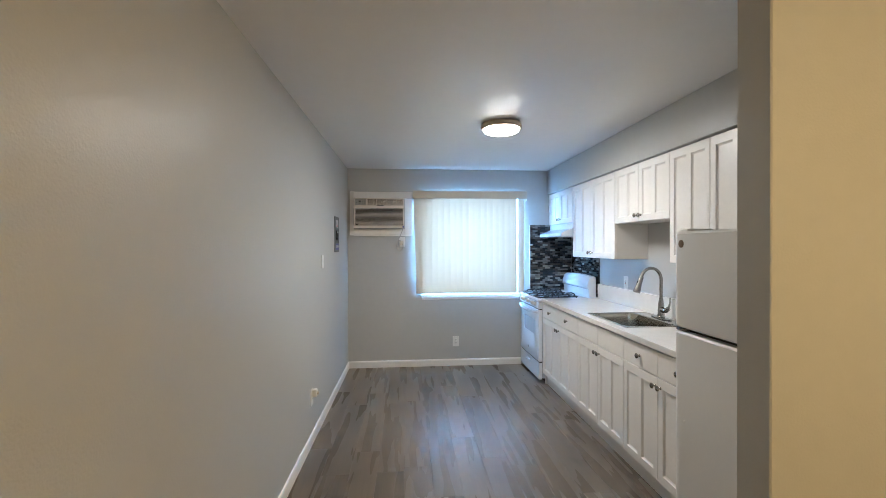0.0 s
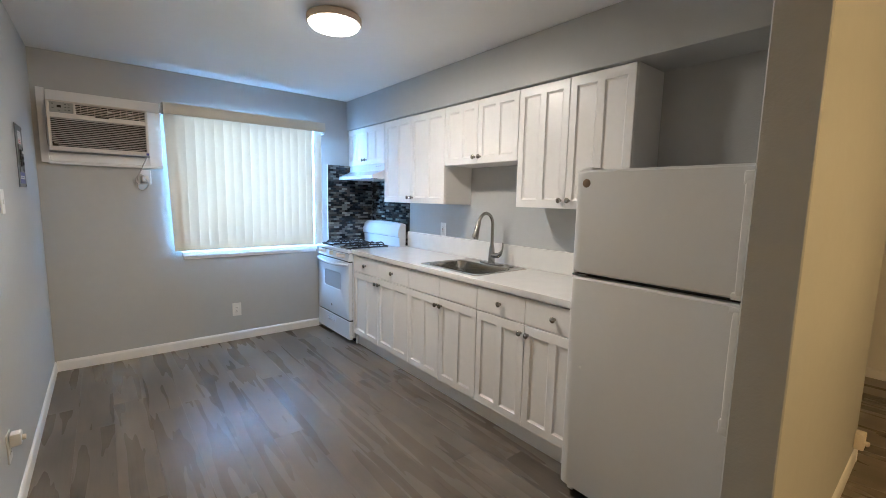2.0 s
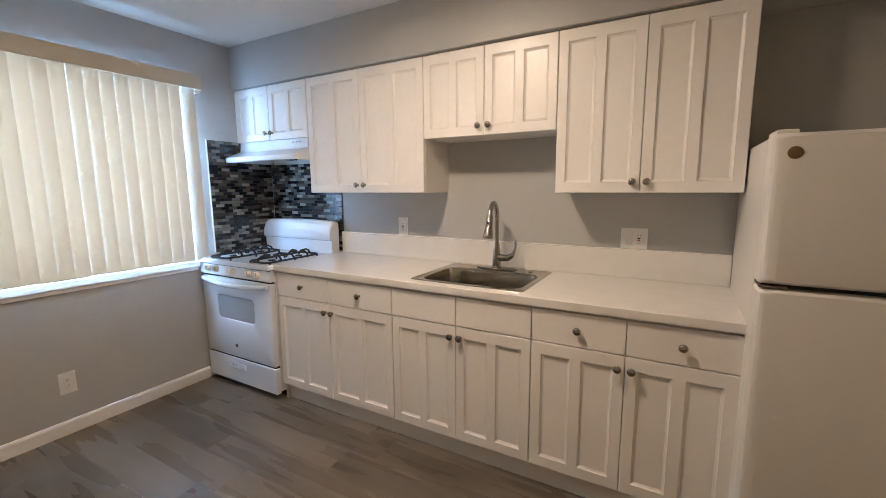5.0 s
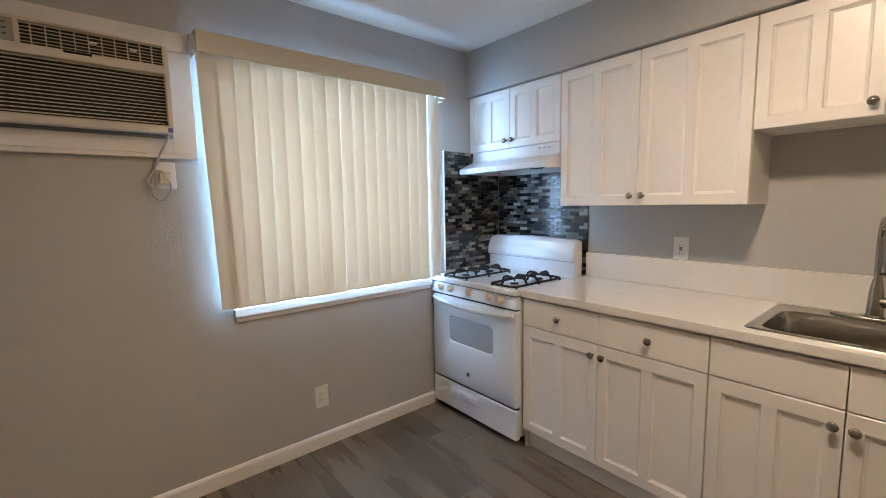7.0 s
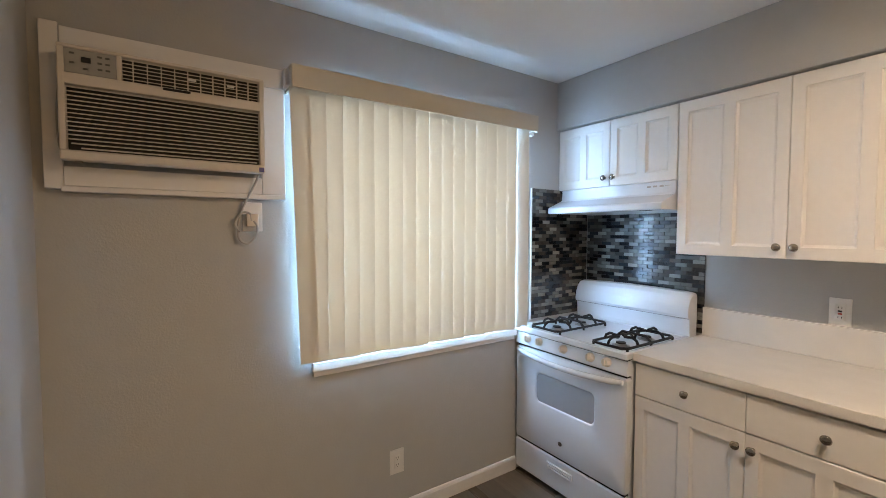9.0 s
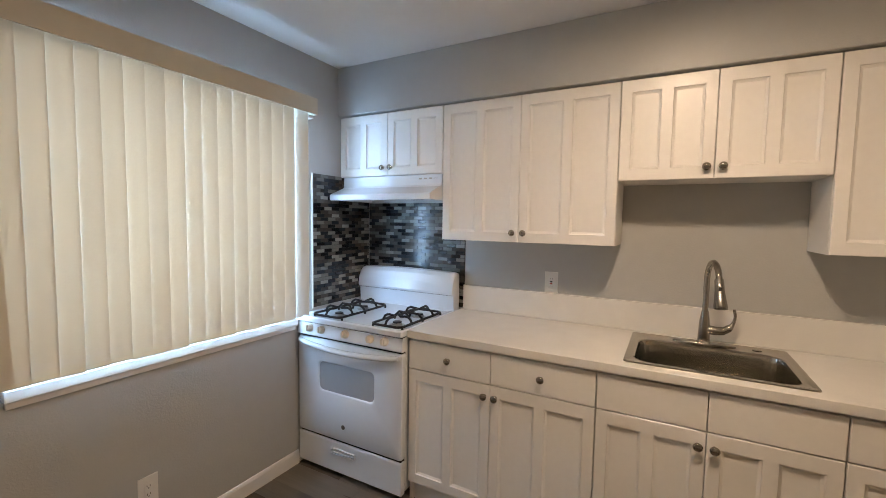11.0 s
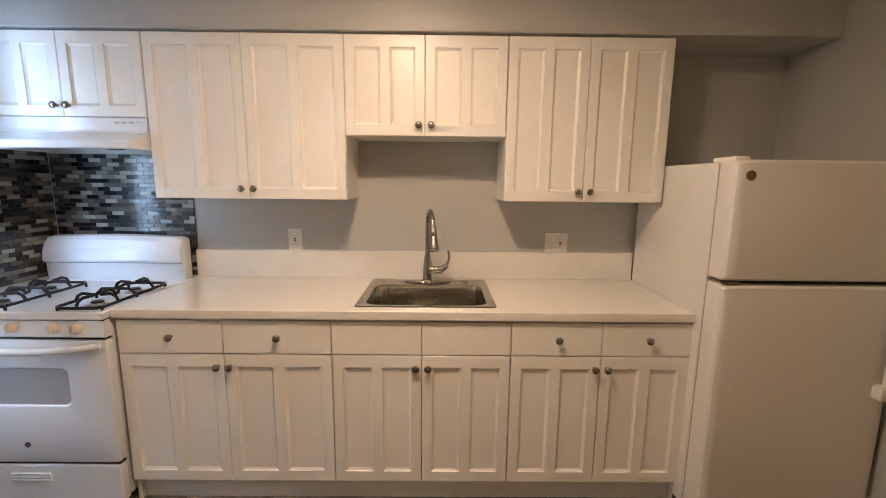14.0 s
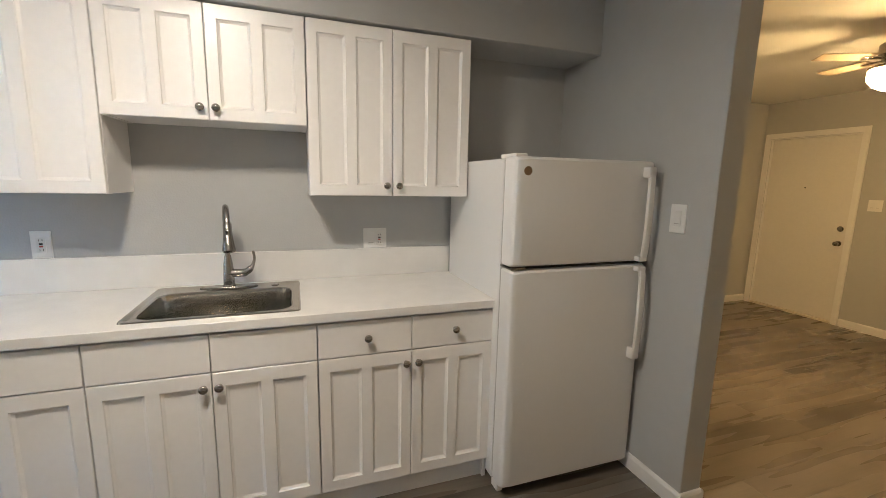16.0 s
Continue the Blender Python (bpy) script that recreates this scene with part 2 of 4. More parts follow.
def rings(bm, loops, close_ends=True):
    """Skins a list of equal closed rings of points."""
    rows = [[bm.verts.new(p) for p in ring] for ring in loops]
    n = len(rows[0])
    for a, b in zip(rows, rows[1:]):
        for i in range(n):
            bm.faces.new((a[i], a[(i + 1) % n], b[(i + 1) % n], b[i]))
    if close_ends:
        bm.faces.new(rows[0][::-1])
        bm.faces.new(rows[-1])
    return bm


def lathe(origin, axis, profile, seg=20, bm=None):
    """Turns (distance along axis, radius) round an axis."""
    bm = bm or bmesh.new()
    q = Vector(axis).normalized().to_track_quat("Z", "Y").to_matrix()
    o = Vector(origin)
    return rings(bm, [[o + q @ Vector((r * math.cos(2 * math.pi * i / seg), r * math.sin(2 * math.pi * i / seg), d)) for i in range(seg)] for d, r in profile])


def tube(points, radius, seg=16, bm=None):
    """A round rod along points; radius may be one number or one a point."""
    bm = bm or bmesh.new()
    pts = [Vector(p) for p in points]
    rad = radius if isinstance(radius, (list, tuple)) else [radius] * len(pts)
    loops, up = [], None
    for i, p in enumerate(pts):
        d = (pts[min(i + 1, len(pts) - 1)] - pts[max(i - 1, 0)]).normalized()
        if up is None:
            up = d.orthogonal().normalized()
        up = (up - d * up.dot(d)).normalized()
        side = d.cross(up)
        loops.append([p + rad[i] * (math.cos(a) * up + math.sin(a) * side) for a in (2 * math.pi * k / seg for k in range(seg))])
    return rings(bm, loops)


def extrude_y(profile, y0, y1, bm=None):
    """A closed (x, z) profile pulled from y0 to y1."""
    bm = bm or bmesh.new()
    return rings(bm, [[(x, y, z) for x, z in profile] for y in (y0, y1)])


def extrude_x(profile, x0, x1, bm=None):
    bm = bm or bmesh.new()
    return rings(bm, [[(x, y, z) for y, z in profile] for x in (x0, x1)])


def smooth_path(points, steps=6):
    """A Catmull-Rom curve through points."""
    p = [Vector(q) for q in points]
    p = [2 * p[0] - p[1], *p, 2 * p[-1] - p[-2]]
    out = []
    for i in range(1, len(p) - 2):
        for k in range(steps):
            t = k / steps
            out.append(0.5 * (2 * p[i] + (p[i + 1] - p[i - 1]) * t + (2 * p[i - 1] - 5 * p[i] + 4 * p[i + 1] - p[i + 2]) * t * t + (3 * p[i] - p[i - 1] - 3 * p[i + 1] + p[i + 2]) * t ** 3))
    return out + [p[-2]]


def rounded_rect(u0, u1, v0, v1, r, seg=5):
    pts = []
    for cu, cv, a0 in ((u1 - r, v1 - r, 0), (u0 + r, v1 - r, 90), (u0 + r, v0 + r, 180), (u1 - r, v0 + r, 270)):
        for k in range(seg + 1):
            a = radians(a0 + 90 * k / seg)
            pts.append((cu + r * math.cos(a), cv + r * math.sin(a)))
    return pts


def panel_door(x, y0, y1, z0, z1, thick=0.02, stile=0.045, mid=0.046, top=0.055, bottom=0.05):
    """A door that faces -x with two tall sunk panels and chamfered mouldings."""
    bm = bmesh.new()
    ch, deep, b = 0.012, 0.0112, 0.0025
    ya, yb, za, zb = y0 + b, y1 - b, z0 + b, z1 - b
    pw = (y1 - y0 - 2 * stile - mid) / 2
    ys = [ya, y0 + stile, y0 + stile + pw, y0 + stile + pw + mid, y1 - stile, yb]
    zs = [za, z0 + bottom, z1 - top, zb]
    g = [[bm.verts.new((x, y, z)) for z in zs] for y in ys]
    for i in range(5):
        for j in range(3):
            q = [g[i][j], g[i + 1][j], g[i + 1][j + 1], g[i][j + 1]]
            if j == 1 and i in (1, 3):
                rows = [q]
                for ins, dx in ((0.003, 0.006), (ch, deep)):
                    rows.append([bm.verts.new((x + dx, y, z)) for y, z in ((ys[i] + ins, zs[1] + ins), (ys[i + 1] - ins, zs[1] + ins), (ys[i + 1] - ins, zs[2] - ins), (ys[i] + ins, zs[2] - ins))])
                for a, c in zip(rows, rows[1:]):
                    for k in range(4):
                        bm.faces.new((a[k], a[(k + 1) % 4], c[(k + 1) % 4], c[k]))
                bm.faces.new(rows[-1])
            else:
                bm.faces.new(q)
    edge = [g[i][0] for i in range(6)] + [g[5][j] for j in range(1, 4)] + [g[i][3] for i in range(4, -1, -1)] + [g[0][j] for j in (2, 1)]

    def out(v, dx):
        return bm.verts.new((x + dx, y0 if v.co.y <= ya + 1e-6 else y1 if v.co.y >= yb - 1e-6 else v.co.y, z0 if v.co.z <= za + 1e-6 else z1 if v.co.z >= zb - 1e-6 else v.co.z))

    e1, e2 = [out(v, b) for v in edge], [out(v, thick) for v in edge]
    for a, c in ((edge, e1), (e1, e2)):
        for k in range(len(a)):
            bm.faces.new((a[k], a[(k + 1) % len(a)], c[(k + 1) % len(a)], c[k]))
    bm.faces.new(e2)
    return bm


def knob(x, y, z, parent):
    """A small domed cabinet knob that sticks out towards -x."""
    return part("knob", lathe((x, y, z), (-1, 0, 0), [(0, 0.009), (0.003, 0.0085), (0.006, 0.006), (0.014, 0.0065), (0.017, 0.0135), (0.020, 0.0166), (0.0225, 0.0172), (0.0255, 0.0160), (0.0285, 0.012), (0.0300, 0.007), (0.0305, 0.002)], 18), PEWTER, parent, "polished pewter knob")


# ---- the large structure ----
XL, XR, YB, ZC = -0.91, 1.94, 7.68, 2.458
FZ = -0.012                                  # floor level
setting("wall_west", box(XL - 0.12, XL, -0.38, YB + 0.16, -0.1, ZC), WALL, "smooth grey painted plaster wall", "wall")
setting("wall_east", box(XR, XR + 0.12, 3.645, YB + 0.16, -0.1, ZC), WALL, "grey painted wall behind the kitchen cabinets", "wall")


def holed_wall(y0, y1, x0, x1, z0, z1, hole):
    """A wall along x with one opening through it."""
    hx0, hx1, hz0, hz1 = hole
    bm = bmesh.new()
    outer, inner = [(x0, z0), (x1, z0), (x1, z1), (x0, z1)], [(hx0, hz0), (hx1, hz0), (hx1, hz1), (hx0, hz1)]
    v = [[[bm.verts.new((x, y, z)) for x, z in ring] for ring in (outer, inner)] for y in (y0, y1)]
    for k in range(4):
        m = (k + 1) % 4
        for s in v:
            bm.faces.new((s[0][k], s[0][m], s[1][m], s[1][k]))
        for r in (0, 1):
            bm.faces.new((v[0][r][k], v[0][r][m], v[1][r][m], v[1][r][k]))
    return bm


setting("wall_north", holed_wall(YB, YB + 0.16, XL, XR, -0.1, ZC, WINDOW), WALL, "grey painted wall with a window opening", "wall")
setting("wall_partition", box(0.842, 2.70, 3.524, 3.648, -0.1, ZC, 0.004, 1), WALL, "grey partition wall between kitchen and living room", "wall")
setting("wall_hall", box(2.58, 2.70, 3.646, 5.0, -0.1, ZC), WALL, "grey painted hall wall", "wall")
setting("wall_hall_end", box(2.58, 4.57, 5.0, 5.12, -0.1, ZC), WALL_LIT, "grey painted end wall of the hall", "wall")
setting("wall_living_east", box(4.45, 4.57, 1.2, 5.0, -0.1, ZC), WALL_LIT, "grey living room wall, colour raised for missing daylight", "wall")
setting("wall_jog", box(3.44, 4.57, 1.08, 1.2, -0.1, ZC), WALL_LIT, "grey living room wall, colour raised for missing daylight", "wall")
setting("wall_entry", box(3.325, 3.44, -0.26, 1.2, -0.1, ZC), WALL, "grey wall beside the front door", "wall")
setting("wall_south", holed_wall(-0.38, -0.26, XL, 3.44, -0.1, ZC, (2.350, 3.240, -0.05, 2.035)), WALL, "grey wall with the front door opening", "wall")
setting("ceiling", box(XL - 0.12, 4.57, -0.38, YB + 0.16, ZC, ZC + 0.12), CEIL, "white painted ceiling with light texture", "ceiling")
setting("soffit", box(1.615, XR, 3.645, YB, 2.15, ZC, 0.004, 1), WALL, "grey painted soffit above the wall cabinets", "soffit")
floor = setting("floor", box(XL - 0.12, 4.57, -0.38, YB + 0.16, -0.14, FZ - 0.008), UNDER, "grey-brown wood-look vinyl plank floor", "floor")

BASE_PROFILE = ((0, 0), (0.012, 0), (0.012, 0.066), (0.009, 0.074), (0.006, 0.080), (0.0, 0.084))


def baseboard(a, b, normal, label="white painted wooden baseboard"):
    """A moulded skirting from a to b on the side of a wall that faces normal."""
    bm = bmesh.new()
    rings(bm, [[(p[0] + normal[0] * d, p[1] + normal[1] * d, z + FZ) for d, z in BASE_PROFILE] for p in (a, b)])
    return setting("baseboard", bm, TRIM, label, "baseboard")


baseboard((XL + 0.012, YB), (1.262, YB), (0, -1))
baseboard((XL, -0.248), (XL, YB), (1, 0))
baseboard((0.830, 3.648), (1.94, 3.648), (0, 1))
baseboard((0.842, 3.524), (0.842, 3.648), (-1, 0))
baseboard((0.830, 3.524), (2.70, 3.524), (0, -1))
baseboard((2.70, 3.510), (2.70, 5.0), (1, 0))
baseboard((4.45, 2.98), (4.45, 5.0), (-1, 0))
baseboard((4.45, 1.2), (4.45, 2.02), (-1, 0))
baseboard((3.325, -0.26), (3.325, 1.2), (-1, 0))
baseboard((3.325, 1.2), (4.438, 1.2), (0, 1))
baseboard((XL, -0.26), (2.285, -0.26), (0, 1))

# outdoors, behind the blinds
setting("ground", box(-300, 300, -300, 300, -0.32, -0.30), SOIL, "bare garden soil outside the window", "ground")


def hedge():
    bm = bmesh.new()
    rng = random.Random(4)
    for _ in range(2600):
        c = Vector((rng.uniform(-4, 5.5), 11.2 + rng.uniform(-0.5, 0.5), rng.uniform(-0.3, 2.6 + 0.5 * rng.random())))
        q = Euler((rng.uniform(0, 6.3), rng.uniform(0, 6.3), rng.uniform(0, 6.3))).to_matrix()
        s = rng.uniform(0.07, 0.15)
        bm.faces.new([bm.verts.new(c + q @ Vector(p) * s) for p in ((-1, 0, 0), (0, -0.45, 0.1), (1, 0, 0), (0, 0.45, 0.1))])
    return tagged(finish("hedge", bm, FOLIAGE, None, False), "leafy green garden hedge outside the window", "hedge", kind="stuff")


hedge()

# ---- window and blinds ----
def window_unit():
    x0, x1, z0, z1 = WINDOW
    w = thing("window_1", (0.6, 7.78, z0), "aluminium sliding window behind closed vertical blinds", "window", kind="structure")
    fr = bmesh.new()
    for a in ((x0, x0 + 0.03, z0, z1), (x1 - 0.03, x1, z0, z1), (x0 + 0.03, x1 - 0.03, z0, z0 + 0.03), (x0 + 0.03, x1 - 0.03, z1 - 0.03, z1), (0.60, 0.635, z0 + 0.03, z1 - 0.03)):
        box(a[0], a[1], 7.765, 7.80, a[2], a[3], bm=fr)
    part("window_frame", fr, TRIM, w, "white window frame", smooth=False)
    for a, b in ((x0 + 0.03, 0.60), (0.635, x1 - 0.03)):
        g = part("pane", box(a, b, 7.780, 7.784, z0 + 0.03, z1 - 0.03), GLASS, w, "clear glass pane", smooth=False)
        g.visible_shadow = False
    part("window_sill", box(-0.006, 1.247, 7.652, 7.765, 0.849, z0 + 0.004, 0.004), TRIM, w, "white painted sill board")
    part("apron", box(0.0, 1.24, 7.666, 7.68, 0.823, 0.849, 0.003), TRIM, w, "white painted apron under the sill")


window_unit()


def blinds():
    b = thing("vertical_blinds", (0.6, 7.6, 2.08), "closed cream vinyl vertical blinds hanging over the window", "blinds")
    part("headrail", box(-0.07, 1.29, 7.60, 7.64, 2.115, 2.16, 0.003), PLASTIC, b)
    val = bmesh.new()
    box(-0.105, 1.318, 7.560, 7.566, 2.082, 2.176, 0.002, bm=val)
    box(-0.105, -0.099, 7.566, 7.678, 2.082, 2.176, bm=val)
    box(1.312, 1.318, 7.566, 7.678, 2.082, 2.176, bm=val)
    part("valance", val, FASCIA, b, "cream vinyl valance")
    part("end_clip", box(1.285, 1.324, 7.60, 7.672, 2.066, 2.084, 0.002), PLASTIC, b, "white plastic valance clip")
    part("end_clip", box(-0.122, -0.092, 7.60, 7.672, 2.095, 2.165, 0.004), PLASTIC, b, "white plastic valance clip")
    rng = random.Random(11)
    pitch, wide = 0.0760, 0.0800
    xs = [-0.062 + pitch * k for k in range(17)] + [1.250]
    for i, xc in enumerate(xs):
        turn = radians(-rng.uniform(2.6, 4.6))
        lean = 0.020 * (xc < 0.0) + rng.uniform(-0.0012, 0.0012)
        if i == 0:
            turn = radians(-8)
        if i == len(xs) - 1:
            turn, lean = radians(-20), 0.0
        if i == 9:
            turn = radians(-6.5)
        bm = bmesh.new()
        loops = []
        for z in (2.118, 1.7, 1.3, 0.904 + rng.uniform(-0.003, 0.003)):
            k = (2.118 - z) / 1.19
            front, back = [], []
            for s in range(7):
                u = (s / 6 - 0.5) * wide
                bow = 0.0015 * (1 - (2 * s / 6 - 1) ** 2)
                for lst, d in ((front, -bow), (back, -bow + 0.0009)):
                    lst.append((xc + lean * k * (1.6 if i < 2 else 1) + u * math.cos(turn) - d * math.sin(turn), 7.618 + u * math.sin(turn) + d * math.cos(turn), z))
            loops.append(front + back[::-1])
        part("slat", rings(bm, loops), SLAT, b)


blinds()


# ---- air conditioner ----
def air_conditioner():
    drop = Vector((0, 0, 0.013))
    case = thing("ac_casing", (-0.495, 7.66, 1.64), "white painted wooden casing round the wall air conditioner", "casing")
    for b in ((-0.828, -0.115, 2.10, 2.182), (-0.878, -0.829, 1.645, 2.192), (-0.208, -0.115, 1.656, 2.099), (-0.828, -0.209, 1.656, 1.722)):
        part("board", box(b[0], b[1], 7.649, 7.679, b[2], b[3], 0.003), TRIM, case)
    part("ledge", box(-0.835, -0.117, 7.641, 7.679, 1.636, 1.655, 0.003), TRIM, case, "white painted ledge strip")
    a = thing("air_conditioner", (-0.517, 7.60, 1.725), "aged off-white wall air conditioner with louvred front grille", "air conditioner")
    x0, x1, z0, z1, yf = -0.822, -0.214, 1.732, 2.097, 7.555
    part("cabinet", box(x0 + 0.01, x1 - 0.01, 7.60, 7.665, z0 + 0.008, z1 - 0.008), IVORY, a)
    fb = bmesh.new()
    box(x0, x1, yf, 7.60, z0, z0 + 0.032, 0.006, bm=fb)
    box(x0, x1, yf, 7.60, z1 - 0.012, z1, 0.004, bm=fb)
    box(x0, x0 + 0.018, yf, 7.60, z0 + 0.03, z1 - 0.01, 0.004, bm=fb)
    box(x1 - 0.018, x1, yf, 7.60, z0 + 0.03, z1 - 0.01, 0.004, bm=fb)
    box(x0 + 0.01, x1 - 0.01, yf + 0.001, 7.60, 1.972, 2.008, 0.004, bm=fb)
    box(-0.672, -0.658, yf + 0.001, 7.60, 2.006, z1 - 0.01, 0.003, bm=fb)
    part("front_frame", fb, IVORY, a)
    # dark brown sheet paints the shade between the louvres
    part("grille_back", box(x0 + 0.012, x1 - 0.012, 7.584, 7.598, z0 + 0.03, z1 - 0.01), GRILLE, a, "dark sheet for the shade behind the louvres")
    for k in range(15):
        z = z0 + 0.040 + k * 0.0138
        cut = 0.012 if k < 1 else 0.004 if k < 2 else 0.0
        part("louvre", extrude_x([(yf + 0.003, z), (yf + 0.005, z - 0.0035), (yf + 0.026, z + 0.001), (yf + 0.024, z + 0.0045)], x0 + 0.016 + cut * 3, x1 - 0.016 - cut), IVORY, a, smooth=False)
    for k in range(6):
        z = 2.018 + k * 0.0125
        part("vent_slat", extrude_x([(yf + 0.006, z), (yf + 0.006, z - 0.003), (yf + 0.024, z + 0.002), (yf + 0.024, z + 0.005)], -0.658, x1 - 0.016), BEIGE, a, smooth=False)
    for k in range(11):
        x = -0.630 + k * 0.040
        part("vent_fin", box(x, x + 0.003, yf + 0.012, yf + 0.028, 2.010, z1 - 0.012), BEIGE, a, smooth=False)
    cp = part("control_panel", box(x0 + 0.016, -0.672, yf + 0.003, 7.598, 2.008, z1 - 0.012, 0.002), ACGREY, a, "grey control panel with small buttons")
    part("display", box(-0.762, -0.738, yf + 0.001, yf + 0.004, 2.045, 2.062), DARK, cp, "black digital display")
    for bx, bz in ((-0.715, 2.070), (-0.695, 2.070), (-0.715, 2.050), (-0.695, 2.050), (-0.715, 2.030), (-0.695, 2.030), (-0.785, 2.070), (-0.785, 2.040), (-0.752, 2.025)):
        part("button", box(bx - 0.006, bx + 0.006, yf + 0.0005, yf + 0.004, bz - 0.003, bz + 0.003, 0.001, 1), PANELGREY, cp)
    part("lift_notch", extrude_x([(yf - 0.001, 1.998), (yf - 0.001, 2.004), (yf + 0.002, 2.006), (yf + 0.002, 1.996)], -0.545, -0.462), DARK, a, "dark finger notch")
    part("sensor_wire", tube(smooth_path([(x0 + 0.008, 7.606, 2.04), (x0 - 0.004, 7.606, 1.98), (x0 - 0.012, 7.612, 1.88), (x0 - 0.010, 7.618, 1.79), (x0 + 0.010, 7.610, 1.742), (x0 + 0.052, 7.582, 1.729)], 6), 0.0028, 10), RUBBER, a, "thin grey wire down the side")
    for vx in (-0.455, -0.330):
        part("vane_tab", box(vx - 0.012, vx + 0.012, yf + 0.003, yf + 0.012, 2.046, 2.053, 0.002), PLASTIC, a, "small white vane tab")
    part("badge", box(-0.236, -0.218, yf - 0.001, yf + 0.002, 1.736, 1.754), LABELB, a, "small blue energy sticker")
    o = thing("ac_outlet", (-0.247, 7.675, 1.556), "white wall outlet with the air conditioner plug in it", "outlet")
    part("cover_plate", box(-0.283, -0.206, 7.672, 7.68, 1.502, 1.623, 0.003), PLASTIC, o)
    c = thing("power_cord", (-0.25, 7.65, 1.56), "grey looped power cord hanging from the air conditioner", "cord")
    pts = smooth_path([(-0.232, 7.60, 1.73), (-0.240, 7.612, 1.70), (-0.270, 7.648, 1.63), (-0.300, 7.652, 1.545), (-0.300, 7.652, 1.475), (-0.268, 7.655, 1.452), (-0.238, 7.650, 1.480), (-0.232, 7.640, 1.52), (-0.246, 7.638, 1.545)])
    part("cord", tube(pts, 0.0045, 14), RUBBER, c)
    part("cord", tube(smooth_path([(-0.295, 7.640, 1.50), (-0.315, 7.645, 1.535), (-0.292, 7.640, 1.575), (-0.262, 7.640, 1.575), (-0.255, 7.640, 1.545)], 6), 0.0045, 14), RUBBER, c)
    part("plug", box(-0.272, -0.226, 7.636, 7.672, 1.522, 1.575, 0.006), BEIGE, c, "beige safety plug")
    for ob in (case, a, o, c):
        ob.location -= drop


air_conditioner()


# ---- wall cabinets ----
def wall_cabinet(y0, y1, z0, z1, split, label):
    c = thing("wall_cabinet", (1.80, (y0 + y1) / 2, z0), label, "cabinet", "white wall cabinets")
    part("side_panel", box(1.657, 1.939, y0, y0 + 0.018, z0, z1 - 0.001), CARC, c, smooth=False)
    part("side_panel", box(1.657, 1.939, y1 - 0.018, y1, z0, z1 - 0.001), CARC, c, smooth=False)
    part("bottom_panel", box(1.657, 1.939, y0 + 0.018, y1 - 0.018, z0 + 0.002, z0 + 0.020), CARC, c, smooth=False)
    part("top_panel", box(1.657, 1.939, y0 + 0.018, y1 - 0.018, z1 - 0.02, z1 - 0.002), CARC, c, smooth=False)
    part("back_panel", box(1.915, 1.939, y0 + 0.018, y1 - 0.018, z0 + 0.02, z1 - 0.02), CARC, c, smooth=False)
    for a, b, side in ((y0 + 0.001, split - 0.0015, 1), (split + 0.0015, y1 - 0.001, -1)):
        d = part("door", panel_door(1.636, a, b, z0 + 0.001, z1 - 0.004), CAB, c, smooth=False)
        knob(1.636, split - side * 0.030, z0 + 0.05, d)
    return c


wall_cabinet(6.907, 7.676, 1.757, 2.146, 7.297, "short white two-door wall cabinet above the range hood")
wall_cabinet(5.965, 6.902, 1.375, 2.146, 6.443, "tall white two-door wall cabinet with panelled doors")
wall_cabinet(5.193, 5.962, 1.684, 2.146, 5.582, "short white two-door wall cabinet above the sink")
wall_cabinet(4.408, 5.190, 1.375, 2.146, 4.803, "tall white two-door wall cabinet beside the refrigerator")


# ---- base cabinets, worktop, sink ----
def base_cabinet(y0, y1, split, drawer_knobs, label):
    c = thing("base_cabinet", (1.62, (y0 + y1) / 2, FZ), label, "cabinet", "white base cabinets")
    part("side_panel", box(1.322, 1.934, y0, y0 + 0.018, FZ if y0 < 4.5 else 0.100, 0.879), CARC, c, smooth=False)
    part("side_panel", box(1.322, 1.934, y1 - 0.018, y1, FZ if y1 > 6.5 else 0.100, 0.879), CARC, c, smooth=False)
    part("bottom_panel", box(1.322, 1.934, y0 + 0.018, y1 - 0.018, 0.100, 0.118), CARC, c, smooth=False)
    part("back_panel", box(1.915, 1.934, y0 + 0.018, y1 - 0.018, 0.118, 0.879), CARC, c, smooth=False)
    part("top_rail", box(1.324, 1.345, y0 + 0.018, y1 - 0.018, 0.845, 0.879), CARC, c, smooth=False)
    part("middle_rail", box(1.324, 1.345, y0 + 0.018, y1 - 0.018, 0.705, 0.730), CARC, c, smooth=False)
    part("toe_board", box(1.340, 1.356, y0 + 0.0185 if y0 < 4.5 else y0 - 0.002, y1 - 0.0185 if y1 > 6.5 else y1, FZ, 0.0995), CARC, c, "white recessed toe board", smooth=False)
    for a, b, side in ((y0 + 0.0015, split - 0.0015, 1), (split + 0.0015, y1 - 0.0015, -1)):
        d = part("door", panel_door(1.300, a, b, 0.100, 0.712), CAB, c, smooth=False)
        knob(1.300, split - side * 0.027, 0.658, d)
        f = part("drawer_front", box(1.300, 1.320, a, b, 0.717, 0.866, 0.0025), CAB, c)
        if drawer_knobs:
            knob(1.300, (a + b) / 2 - 0.005, 0.793, f)
    return c


base_cabinet(5.976, 6.903, 6.447, True, "white base cabinet with two drawers beside the stove")
base_cabinet(5.190, 5.974, 5.580, False, "white sink base cabinet with two false drawer fronts")
base_cabinet(4.396, 5.188, 4.790, True, "white base cabinet with two drawers beside the refrigerator")

SINK = (1.345, 1.868, 5.248, 5.883)


